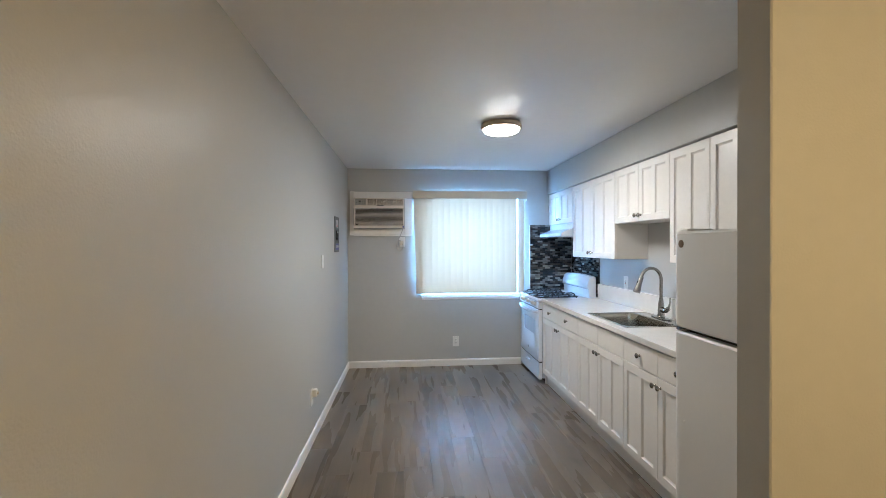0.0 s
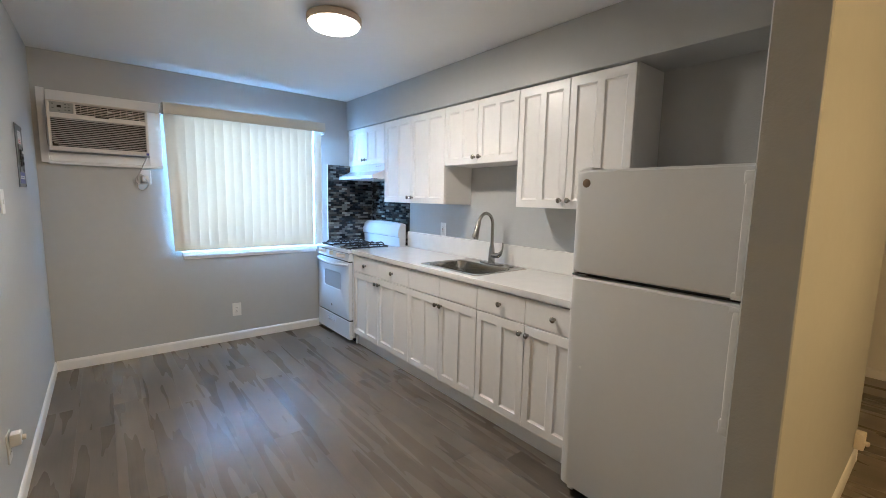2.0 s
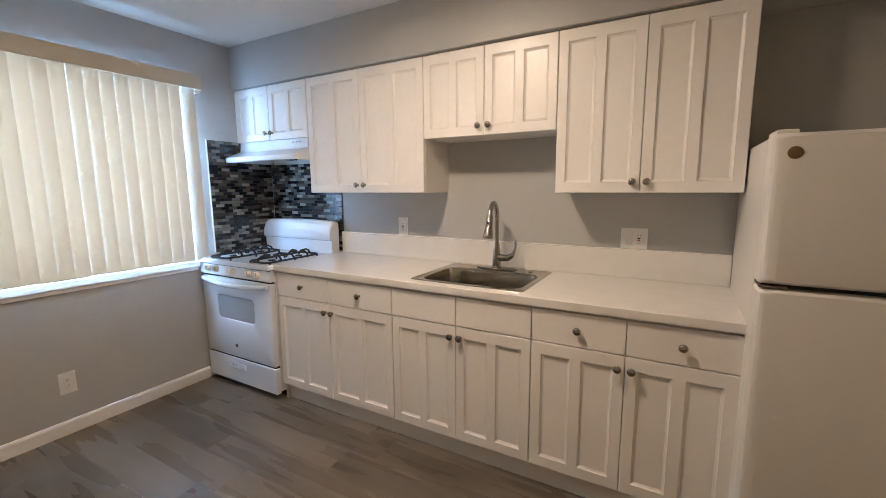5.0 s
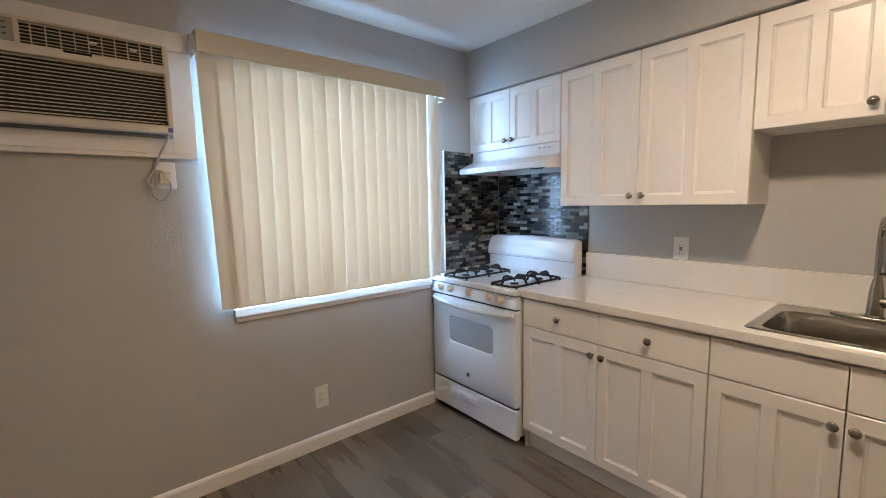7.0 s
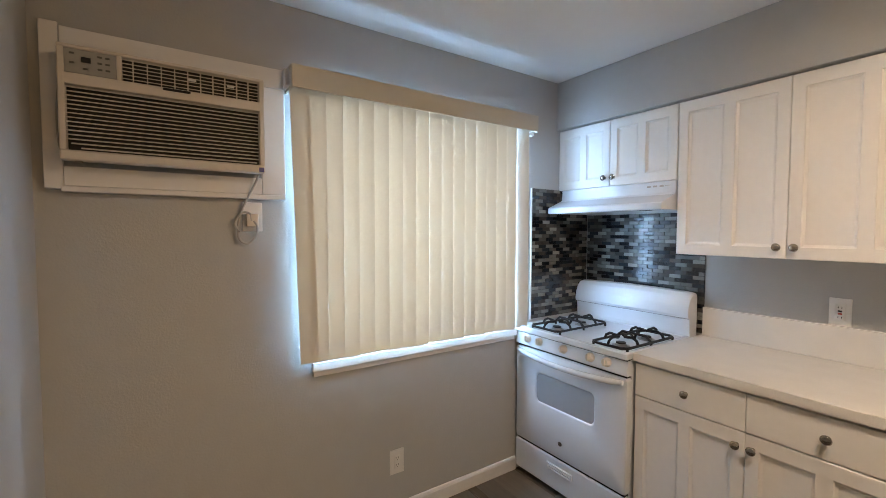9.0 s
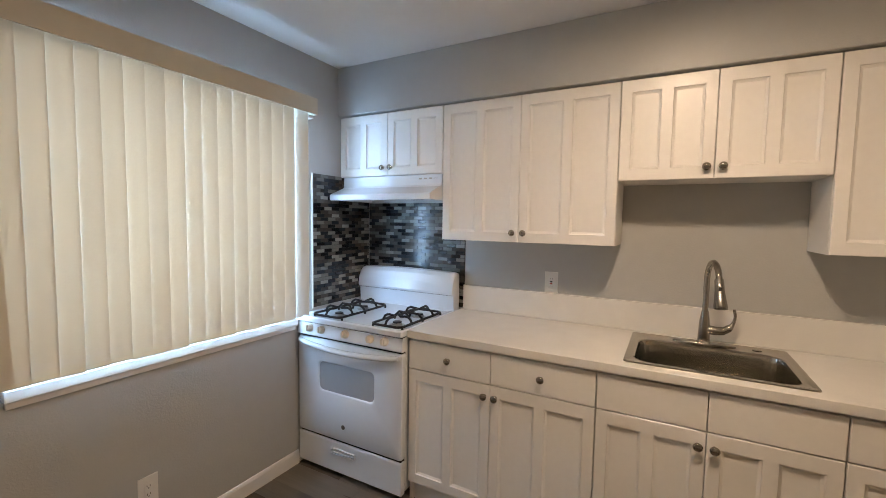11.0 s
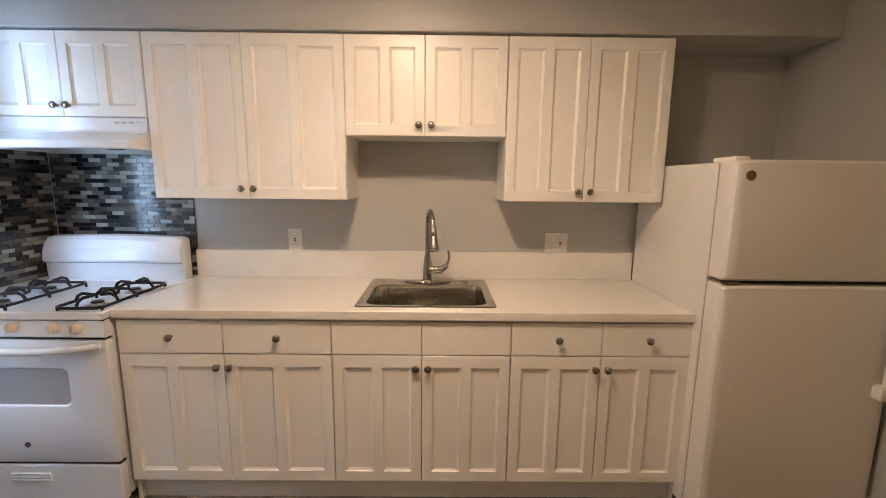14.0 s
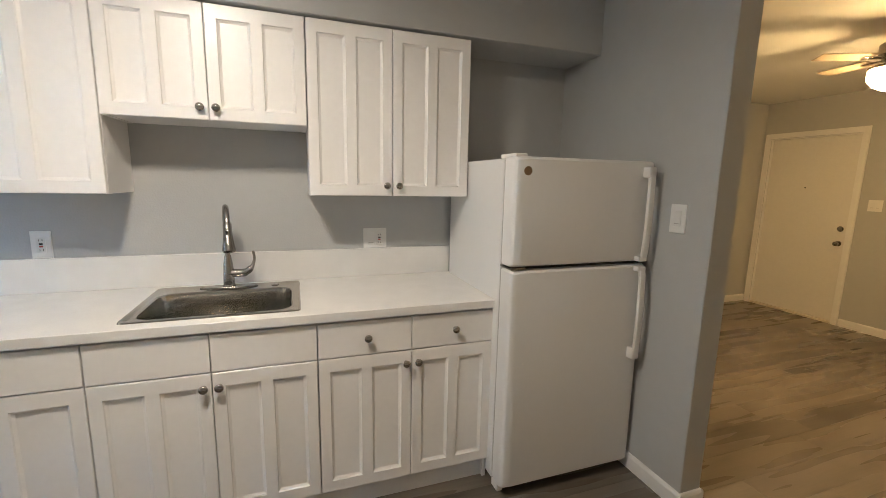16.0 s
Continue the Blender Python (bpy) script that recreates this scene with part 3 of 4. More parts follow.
def worktop():
    w = thing("worktop", (1.60, 5.65, 0.88), "white quartz worktop with upstand on the base cabinets", "countertop")
    bm = bmesh.new()
    x0, x1, y0, y1, z0, z1, b = 1.284, 1.936, 4.392, 6.906, 0.881, 0.918, 0.003
    hx0, hx1, hy0, hy1 = SINK[0] + 0.02, SINK[1] - 0.02, SINK[2] + 0.02, SINK[3] - 0.02

    def ring(x0, x1, y0, y1, z):
        return [bm.verts.new(p) for p in ((x0, y0, z), (x1, y0, z), (x1, y1, z), (x0, y1, z))]

    loops = [ring(hx0, hx1, hy0, hy1, z0), ring(hx0, hx1, hy0, hy1, z1), ring(x0 + b, x1, y0 + b, y1 - b, z1), ring(x0, x1, y0, y1, z1 - b), ring(x0, x1, y0, y1, z0)]
    for a, c in zip(loops, loops[1:] + loops[:1]):
        for k in range(4):
            bm.faces.new((a[k], a[(k + 1) % 4], c[(k + 1) % 4], c[k]))
    part("slab", bm, QUARTZ, w, smooth=False)
    part("upstand", box(1.913, 1.936, 4.40, 6.890, 0.9185, 1.075, 0.002), QUARTZ, w, "white quartz upstand")


worktop()


def sink():
    s = thing("kitchen_sink", (1.6, 5.565, 0.918), "stainless steel drop-in single bowl sink", "sink")
    x0, x1, y0, y1 = SINK
    bm = bmesh.new()
    bx0, bx1, by0, by1 = x0 + 0.035, x1 - 0.115, y0 + 0.038, y1 - 0.038

    def ring(x0, x1, y0, y1, r, z):
        return [(u, v, z) for u, v in rounded_rect(x0, x1, y0, y1, r)]

    rings(bm, [ring(x0, x1, y0, y1, 0.02, 0.9185), ring(x0 + 0.002, x1 - 0.002, y0 + 0.002, y1 - 0.002, 0.02, 0.923), ring(x0 + 0.012, x1 - 0.012, y0 + 0.012, y1 - 0.012, 0.02, 0.9235),
               ring(x0 + 0.018, x1 - 0.018, y0 + 0.018, y1 - 0.018, 0.02, 0.9205),
               ring(bx0 - 0.006, bx1 + 0.006, by0 - 0.006, by1 + 0.006, 0.075, 0.9205), ring(bx0, bx1, by0, by1, 0.07, 0.916), ring(bx0 + 0.004, bx1 - 0.004, by0 + 0.004, by1 - 0.004, 0.07, 0.89),
               ring(bx0 + 0.012, bx1 - 0.012, by0 + 0.012, by1 - 0.012, 0.07, 0.77), ring(bx0 + 0.022, bx1 - 0.022, by0 + 0.022, by1 - 0.022, 0.065, 0.75), ring(bx0 + 0.05, bx1 - 0.05, by0 + 0.05, by1 - 0.05, 0.05, 0.742)], close_ends=False)
    bm.faces.new([v for v in bm.verts[-24:]])
    part("bowl", bm, STEEL, s)
    part("drain", lathe((1.56, 5.565, 0.7425), (0, 0, 1), [(0, 0.045), (0.003, 0.045), (0.004, 0.038), (0.001, 0.034), (0.001, 0.004)], 24), NICKEL, s, "round basket drain")
    part("hole_cap", lathe((1.815, 5.365, 0.9206), (0, 0, 1), [(0, 0.018), (0.003, 0.018), (0.005, 0.013), (0.006, 0.003)], 20), NICKEL, s, "round metal hole cover")
    f = thing("faucet", (1.815, 5.572, 0.921), "brushed nickel gooseneck faucet with pull-down spray head", "faucet")
    by, bx = 5.572, 1.815
    plate = bmesh.new()
    rings(plate, [[(bx + v * k, by + u * k, z) for u, v in [(0.128 * math.cos(a), 0.030 * math.sin(a)) for a in (2 * math.pi * i / 32 for i in range(32))]] for z, k in ((0.9206, 1.0), (0.926, 1.0), (0.929, 0.93))])
    part("deck_plate", plate, NICKEL, f)
    part("body", lathe((bx, by, 0.928), (0, 0, 1), [(0, 0.029), (0.006, 0.029), (0.010, 0.026), (0.05, 0.0245), (0.10, 0.022), (0.135, 0.017), (0.15, 0.0145)], 24), NICKEL, f)
    R = 0.092
    neck = [(bx, by, 1.07), (bx, by, 1.14)] + [(bx - R + R * math.cos(a), by - 0.016 * (1 - math.cos(a)), 1.225 + R * math.sin(a)) for a in (radians(d) for d in range(0, 166, 11))]
    part("spout", tube(neck, 0.0125, 20), NICKEL, f)
    e, d = Vector(neck[-1]), (Vector(neck[-1]) - Vector(neck[-2])).normalized()
    head = part("spray_head", lathe(e - d * 0.005, d, [(0, 0.0150), (0.004, 0.0175), (0.055, 0.0185), (0.090, 0.0225), (0.122, 0.0265), (0.130, 0.025), (0.131, 0.004)], 20), NICKEL, f)
    p = e + d * 0.047 + Vector((-0.016, 0, 0.004))
    part("spray_button", box(p.x - 0.003, p.x + 0.003, p.y - 0.006, p.y + 0.006, p.z - 0.014, p.z + 0.014, 0.002), DARK, head, "black spray button")
    part("handle", tube(smooth_path([(bx, by - 0.010, 0.992), (bx - 0.004, by - 0.045, 0.990), (bx - 0.006, by - 0.080, 0.996), (bx - 0.006, by - 0.106, 1.022), (bx - 0.003, by - 0.118, 1.060), (bx, by - 0.113, 1.098)], 5), [0.021] * 5 + [0.0195] * 5 + [0.0165] * 4 + [0.013, 0.010, 0.0085, 0.0075, 0.007] + [0.0062] * 6 + [0.005], 20), NICKEL, f, "curved lever handle")


sink()


# ---- stove and hood ----
def stove():
    s = thing("gas_stove", (1.57, 7.29, FZ), "white enamel gas range with black grates", "stove")
    y0, y1 = 6.916, 7.664
    part("body", box(1.30, 1.905, y0 + 0.002, y1 - 0.002, 0.035, 0.872, 0.003), ENAMEL, s)
    for fx in (1.36, 1.84):
        for fy in (y0 + 0.06, y1 - 0.06):
            part("foot", lathe((fx, fy, FZ), (0, 0, 1), [(0, 0.02), (0.008, 0.02), (0.009, 0.01), (0.048, 0.01)], 12), DARK, s)
    # black sheet paints the shade seen between drawer, door and panel
    part("front_gap_shade", box(1.268, 1.30, y0 + 0.010, y1 - 0.010, 0.05, 0.87), DARK, s, "black sheet for the shade in the gaps between the fronts", smooth=False)
    dr = part("drawer", box(1.258, 1.296, y0, y1, 0.024, 0.205, 0.006), ENAMEL, s, "white storage drawer")
    hd = bmesh.new()
    box(1.2490, 1.262, 7.228, 7.404, 0.130, 0.137, 0.002, bm=hd)
    box(1.2490, 1.262, 7.228, 7.404, 0.160, 0.167, 0.002, bm=hd)
    box(1.2490, 1.262, 7.228, 7.235, 0.137, 0.160, bm=hd)
    box(1.2490, 1.262, 7.397, 7.404, 0.137, 0.160, bm=hd)
    part("pull_rim", hd, ENAMEL, dr, "white moulded pull rim")
    part("pull_lip", extrude_y([(1.2575, 0.1375), (1.2560, 0.146), (1.2480, 0.150), (1.2575, 0.154)], 7.236, 7.396), ENAMEL, dr)
    # oven door with a sunk rounded window
    dm = bmesh.new()
    wy0, wy1, wz0, wz1 = 7.097, 7.500, 0.488, 0.662
    xf = 1.256
    loops = []
    for ins, x in ((0.0, 1.294), (0.0, xf + 0.010), (0.003, xf + 0.003), (0.009, xf)):
        loops.append([(x, u, v) for u, v in rounded_rect(y0 + ins, y1 - ins, 0.217 + ins, 0.790 - ins, 0.014)])
    for ins, x in ((-0.006, xf), (0.0, xf + 0.003), (0.004, xf + 0.008)):
        loops.append([(x, u, v) for u, v in rounded_rect(wy0 + ins, wy1 - ins, wz0 + ins, wz1 - ins, 0.03)])
    rings(dm, loops, close_ends=False)
    door = part("oven_door", dm, ENAMEL, s, "white oven door")
    wm = bmesh.new()
    rings(wm, [[(x, u, v) for u, v in rounded_rect(wy0 + 0.002, wy1 - 0.002, wz0 + 0.002, wz1 - 0.002, 0.028)] for x in (xf + 0.0075, xf + 0.012)])
    part("oven_window", wm, OVENGLASS, door, "grey tinted glass window, lightened for its reflection", smooth=False)
    part("handle", tube([(xf - 0.008 - 0.034 * math.sin(math.pi * k / 16) ** 0.6, y0 + 0.028 + (y1 - y0 - 0.056) * k / 16, 0.768 - 0.016 * math.sin(math.pi * k / 16)) for k in range(17)], [0.013] + [0.0155] * 15 + [0.013], 18), ENAMEL, door, "bowed white handle bar")
    for hy in (y0 + 0.03, y1 - 0.03):
        part("handle_post", box(xf - 0.018, xf + 0.002, hy - 0.014, hy + 0.014, 0.757, 0.781, 0.005), ENAMEL, door)
    part("badge", lathe((xf, 7.313, 0.305), (-1, 0, 0), [(0, 0.013), (0.002, 0.013), (0.003, 0.011), (0.0032, 0.002)], 18), BADGE, door, "small round dark badge")
    cp = part("control_panel", extrude_y([(1.30, 0.802), (1.256, 0.802), (1.250, 0.808), (1.262, 0.872), (1.268, 0.876), (1.30, 0.876)], y0, y1), ENAMEL, s, "white slanted control panel")
    for ky in (7.565, 7.474, 7.295, 7.121, 7.025):
        k = part("knob", lathe((1.256, ky, 0.845), (-1, 0, 0.19), [(0, 0.024), (0.006, 0.024), (0.009, 0.021), (0.022, 0.019), (0.026, 0.016), (0.027, 0.004)], 20), BEIGE, cp, "cream control knob")
        part("knob_grip", box(1.222, 1.236, ky - 0.005, ky + 0.005, 0.832, 0.868, 0.003), BEIGE, k)
    # cooktop with raised edge
    ct = bmesh.new()
    rings(ct, [[(u, v, z) for u, v in rounded_rect(1.246 + i, 1.86 - i, y0 - 0.001 + i, y1 + 0.001 - i, 0.012)] for i, z in ((0.004, 0.880), (0.0, 0.886), (0.0, 0.908), (0.004, 0.915), (0.014, 0.9165), (0.026, 0.911), (0.034, 0.909))])
    part("cooktop", ct, ENAMEL, s, "white enamel cooktop")
    # black strip paints the shade under the cooktop edge
    part("trim_gap_shade", box(1.262, 1.30, y0 + 0.004, y1 - 0.004, 0.874, 0.882), DARK, s, smooth=False)
    bg = [(1.905, 0.90), (1.838, 0.90), (1.830, 0.935), (1.826, 1.010), (1.812, 1.016), (1.806, 1.030), (1.812, 1.085), (1.828, 1.130), (1.850, 1.152), (1.880, 1.158), (1.905, 1.152)]
    gm = bmesh.new()
    loops = []
    for y, k in ((y0, 0.86), (y0 + 0.006, 0.95), (y0 + 0.02, 0.985), (y0 + 0.05, 1.0), (y0 + 0.22, 1.035), (7.29, 1.05), (y1 - 0.22, 1.035), (y1 - 0.05, 1.0), (y1 - 0.02, 0.985), (y1 - 0.006, 0.95), (y1, 0.86)):
        loops.append([(x if z < 1.012 else 1.905 - (1.905 - x) * (0.9 + 0.1 * min(1, k)), y, z if z < 1.02 else 1.02 + (z - 1.02) * k) for x, z in bg])
    part("backguard", rings(gm, loops), ENAMEL, s, "curved white backguard")
    # thin black strip drawn as the dark line under the backguard lip
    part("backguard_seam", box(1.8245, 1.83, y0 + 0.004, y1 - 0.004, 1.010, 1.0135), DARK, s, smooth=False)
    for gy0, gy1 in ((6.935, 7.125), (7.345, 7.555)):
        g = part("grate", bmesh_grate(gy0, gy1), IRON, s, "black cast iron grate")
        for bx in (1.375, 1.605):
            cy = (gy0 + gy1) / 2
            b = part("burner", lathe((bx, cy, 0.909), (0, 0, 1), [(0, 0.044), (0.002, 0.043), (0.004, 0.030), (0.010, 0.027), (0.013, 0.024)], 24), ALU, s, "aluminium burner")
            part("burner_cap", lathe((bx, cy, 0.922), (0, 0, 1), [(0, 0.024), (0.004, 0.025), (0.007, 0.022), (0.008, 0.004)], 20), IRON, b, "black burner cap")


def bmesh_grate(y0, y1):
    """A rod frame on short feet with arched fingers over the two burners."""
    bm = bmesh.new()
    zb, zt, r = 0.928, 0.962, 0.0072
    x0, x1, xm, ym = 1.262, 1.712, 1.487, (y0 + y1) / 2
    corners = [(x0 + 0.02, y0), (x1 - 0.02, y0), (x1, y0 + 0.02), (x1, y1 - 0.02), (x1 - 0.02, y1), (x0 + 0.02, y1), (x0, y1 - 0.02), (x0, y0 + 0.02), (x0 + 0.02, y0)]
    tube([(x, y, zb) for x, y in corners], r, 6, bm)
    tube([(xm, y0, zb), (xm, y0 + 0.03, zt - 0.006), (xm, y1 - 0.03, zt - 0.006), (xm, y1, zb)], r, 6, bm)
    for x in (x0 + 0.02, xm, x1 - 0.02):
        for y in (y0, y1):
            tube([(x, y, zb), (x, y, 0.9095)], r * 0.9, 6, bm)
    for cx in (1.375, 1.605):
        for a, b in (((cx, y0), (cx, ym - 0.018)), ((cx, y1), (cx, ym + 0.018)), ((cx - 0.112, ym), (cx - 0.018, ym)), ((cx + 0.108, ym), (cx + 0.018, ym))):
            p, q = Vector((*a, zb)), Vector((*b, zt - 0.004))
            d = Vector((b[0] - a[0], b[1] - a[1], 0))
            tube([p, p + d * 0.14 + Vector((0, 0, 0.022)), p + d * 0.42 + Vector((0, 0, zt - zb)), q], r, 6, bm)
    return bm


stove()


def range_hood():
    h = thing("range_hood", (1.70, 7.28, 1.60), "glossy white under-cabinet range hood", "hood")
    y0, y1 = 6.912, 7.650
    prof = [(1.936, 1.755), (1.642, 1.755), (1.638, 1.694), (1.628, 1.684), (1.516, 1.640), (1.508, 1.634), (1.506, 1.606), (1.512, 1.601), (1.524, 1.601), (1.526, 1.632), (1.640, 1.676), (1.936, 1.676)]
    part("shell", extrude_y(prof, y0 + 0.004, y1 - 0.004), ENAMEL, h)
    cheek = [(1.936, 1.754), (1.643, 1.754), (1.639, 1.695), (1.629, 1.685), (1.517, 1.641), (1.509, 1.634), (1.508, 1.608), (1.514, 1.603), (1.936, 1.603)]
    part("cheek", extrude_y(cheek, y0, y0 + 0.004), ENAMEL, h, "white end cheek", smooth=False)
    part("cheek", extrude_y(cheek, y1 - 0.004, y1), ENAMEL, h, "white end cheek", smooth=False)
    part("filter", box(1.66, 1.90, 7.12, 7.50, 1.664, 1.6755, 0.002), HOODUNDER, h, "aluminium mesh filter")
    part("lamp_socket", box(1.600, 1.655, 7.03, 7.11, 1.604, 1.668, 0.010), DARK, h, "dark lamp socket")
    part("lamp_housing", box(1.655, 1.78, 6.99, 7.10, 1.620, 1.6755, 0.012), PLASTIC, h, "white lamp housing")
    for k in range(3):
        part("switch", box(1.6365, 1.639, 7.045 - k * 0.035, 7.065 - k * 0.035, 1.727, 1.736), RUBBER, h, "small grey switch")
    part("marking", box(1.6372, 1.639, 6.935, 6.965, 1.731, 1.733), RUBBER, h)


range_hood()


# ---- refrigerator ----
def refrigerator():
    f = thing("refrigerator", (1.5, 4.033, FZ), "white top-freezer refrigerator with textured doors", "refrigerator")
    y0, y1, xf = 3.669, 4.402, 1.140
    part("body", box(1.252, 1.905, y0 + 0.004, y1 - 0.002, 0.03, 1.556, 0.006), FRIDGE, f)
    part("gasket", box(1.236, 1.253, y0 + 0.007, y1 - 0.007, 0.07, 1.55), RUBBER, f, "grey door gasket", smooth=False)
    # black strip set in the split paints its shade
    part("door_gap_shade", box(1.175, 1.2355, y0 + 0.012, y1 - 0.012, 1.0815, 1.0935), DARK, f, "black strip for the shade between the doors", smooth=False)
    part("kick_grille", box(1.225, 1.252, y0 + 0.01, y1 - 0.01, 0.03, 0.078, 0.002), DARK, f, "dark kick grille")

    def door(name, z0, z1):
        bm = bmesh.new()
        loops = []
        for ins, x in ((0.002, 1.236), (0.0, 1.230), (0.0, 1.168), (0.003, 1.154), (0.010, 1.1455), (0.022, xf + 0.0015), (0.04, xf)):
            loops.append([(x, u, v) for u, v in rounded_rect(y0 + ins, y1 - ins, z0 + min(ins, 0.012) , z1 - min(ins, 0.012), 0.012, 3)])
        return part(name, rings(bm, loops), FRIDGE, f)

    top, low = door("freezer_door", 1.094, 1.563), door("lower_door", 0.040, 1.081)
    part("badge", lathe((xf + 0.001, 4.345, 1.503), (-1, 0, 0), [(0, 0.019), (0.002, 0.019), (0.003, 0.0165), (0.0032, 0.002)], 24), BRONZE, top, "round bronze badge")
    part("plug_button", lathe((xf + 0.001, 4.322, 0.655), (-1, 0, 0), [(0, 0.006), (0.002, 0.006), (0.003, 0.002)], 12), PLASTIC, low)

    def handle(parent, za, zb, fat_low):
        hy = 3.720
        pts = [(xf - 0.022, hy, za), (xf - 0.031, hy, za + 0.05), (xf - 0.036, hy, (za + zb) / 2), (xf - 0.033, hy, zb - 0.05), (xf - 0.030, hy, zb)]
        if fat_low:
            pts = [(p[0], p[1], za + zb - p[2]) for p in reversed(pts)]
        bm = bmesh.new()
        loops = []
        for p in smooth_path(pts, 5):
            loops.append([(p.x + u, p.y + v, p.z) for u, v in rounded_rect(-0.009, 0.009, -0.015, 0.017, 0.005, 3)])
        h = part("handle", rings(bm, loops), PLASTIC, parent, "white plastic handle")
        zf = za if fat_low else zb
        part("mount", box(xf - 0.041, xf + 0.003, hy - 0.017, hy + 0.024, zf - 0.040 if not fat_low else zf - 0.008, zf + 0.008 if not fat_low else zf + 0.050, 0.007), PLASTIC, h)
        zo = zb if fat_low else za
        part("mount", box(xf - 0.032, xf + 0.003, hy - 0.016, hy + 0.030, zo - 0.012, zo + 0.012, 0.004), PLASTIC, h)

    handle(top, 1.112, 1.528, False)
    handle(low, 0.625, 1.064, True)
    part("hinge_cover", box(1.165, 1.30, 4.335, 4.392, 1.556, 1.575, 0.005), PLASTIC, f, "white top hinge cover")
    part("middle_hinge", box(1.150, 1.25, 4.325, 4.398, 1.083, 1.091, 0.001), NICKEL, f, "steel middle hinge")
    for fx, fy in ((1.26, y1 - 0.05), (1.26, y0 + 0.05), (1.84, y1 - 0.05), (1.84, y0 + 0.05)):
        part("foot", lathe((fx, fy, FZ), (0, 0, 1), [(0, 0.018), (0.012, 0.018), (0.014, 0.010), (0.047, 0.010)], 12), PLASTIC, f)
    part("floor_bracket", box(1.20, 1.26, 4.36, 4.392, FZ, 0.050, 0.004), PLASTIC, f)


refrigerator()


# ---- fixtures ----
LX, LY = 0.568, 5.690


def ceiling_light():
    c = thing("ceiling_light", (LX, LY, ZC), "round flush ceiling light with nickel rim, switched on", "ceiling light")
    part("rim", lathe((LX, LY, ZC), (0, 0, -1), [(0, 0.125), (0.004, 0.149), (0.012, 0.156), (0.038, 0.157), (0.045, 0.154), (0.046, 0.146), (0.040, 0.1405), (0.018, 0.139)], 48), SATIN, c, "brushed nickel rim")
    part("diffuser_side", lathe((LX, LY, ZC - 0.030), (0, 0, -1), [(0, 0.138), (0.020, 0.138), (0.028, 0.135), (0.033, 0.129)], 48), GLOWSIDE, c, "dimmer opal side of the diffuser")
    part("diffuser", lathe((LX, LY, ZC - 0.0631), (0, 0, -1), [(0, 0.129), (0.002, 0.121), (0.004, 0.085), (0.005, 0.03), (0.005, 0.004)], 48), GLOW, c, "glowing opal diffuser")



ceiling_light()


def plate(name, centre, normal, w, h, label, category, inserts):
    """A cover plate on a wall with rocker or outlet inserts: (offset, width, height, material, slots)."""
    n = Vector(normal)
    u = Vector((-n.y, n.x, 0))
    o = thing(name, centre, label, category)

    def slab(nm, du, dv, ww, hh, d0, d1, m, parent, bev=0.002, lab=""):
        a = Vector(centre) + u * (du - ww / 2) + n * d0
        b = Vector(centre) + u * (du + ww / 2) + n * d1
        return part(nm, box(min(a.x, b.x), max(a.x, b.x), min(a.y, b.y), max(a.y, b.y), centre[2] + dv - hh / 2, centre[2] + dv + hh / 2, bev), m, parent, lab)

    p = slab("cover_plate", 0, 0, w, h, 0.0005, 0.006, PLASTIC, o)
    for du, ww, hh, kind in inserts:
        i = slab(kind, du, 0, ww, hh, 0.004, 0.0085 if kind != "rocker" else 0.0095, PLASTIC, p, 0.0015)
        if kind == "socket":
            for dv in (-hh * 0.27, hh * 0.27):
                for ds in (-0.006, 0.006):
                    slab("slot", du + ds, dv + 0.003, 0.0022, 0.008, 0.008, 0.0089, DARK, i, 0)
                slab("slot", du, dv - 0.007, 0.004, 0.004, 0.008, 0.0089, DARK, i, 0)
        if kind == "gfci":
            for dv in (-0.022, 0.022):
                for ds in (-0.006, 0.006):
                    slab("slot", du + ds, dv, 0.0022, 0.008, 0.008, 0.0089, DARK, i, 0)
            slab("test_button", du, 0.0055, 0.014, 0.008, 0.008, 0.0098, DARK, i, 0.001, "black test button")
            slab("reset_button", du, -0.0055, 0.014, 0.008, 0.008, 0.0098, LABELR, i, 0.001, "red reset button")
        if kind == "rocker":
            # grey strip paints the shade line of the tilted rocker
            slab("shadow_line", du, -hh * 0.32, ww * 0.8, 0.0025, 0.009, 0.0098, RUBBER, i, 0)
    return o


plate("wall_outlet", (0.427, YB, 0.295), (0, -1, 0), 0.080, 0.128, "white duplex outlet on the grey wall under the window", "outlet", [(0, 0.034, 0.068, "socket")])
plate("counter_outlet", (XR, 6.332, 1.134), (-1, 0, 0), 0.076, 0.126, "white safety outlet above the counter near the stove", "outlet", [(0, 0.034, 0.068, "gfci")])
plate("counter_switch_outlet", (XR, 4.838, 1.126), (-1, 0, 0), 0.130, 0.118, "white double plate with switch and safety outlet above the counter", "outlet", [(-0.024, 0.034, 0.068, "rocker"), (0.024, 0.034, 0.068, "gfci")])
plate("light_switch", (1.010, 3.646, 1.310), (0, 1, 0), 0.082, 0.128, "white rocker light switch on the grey partition", "switch", [(0, 0.034, 0.068, "rocker")])
plate("blank_plate", (XL, 6.13, 1.365), (1, 0, 0), 0.075, 0.115, "white switch plate on the grey wall", "switch", [(0, 0.012, 0.024, "rocker")])
plate("entry_switch", (2.155, -0.26, 1.295), (0, 1, 0), 0.115, 0.115, "white double switch beside the front door", "switch", [(0.024, 0.03, 0.066, "rocker"), (-0.024, 0.03, 0.066, "rocker")])
plate("hall_switch", (4.45, 3.12, 1.33), (-1, 0, 0), 0.075, 0.115, "white light switch on the living room wall", "switch", [(0, 0.03, 0.066, "rocker")])


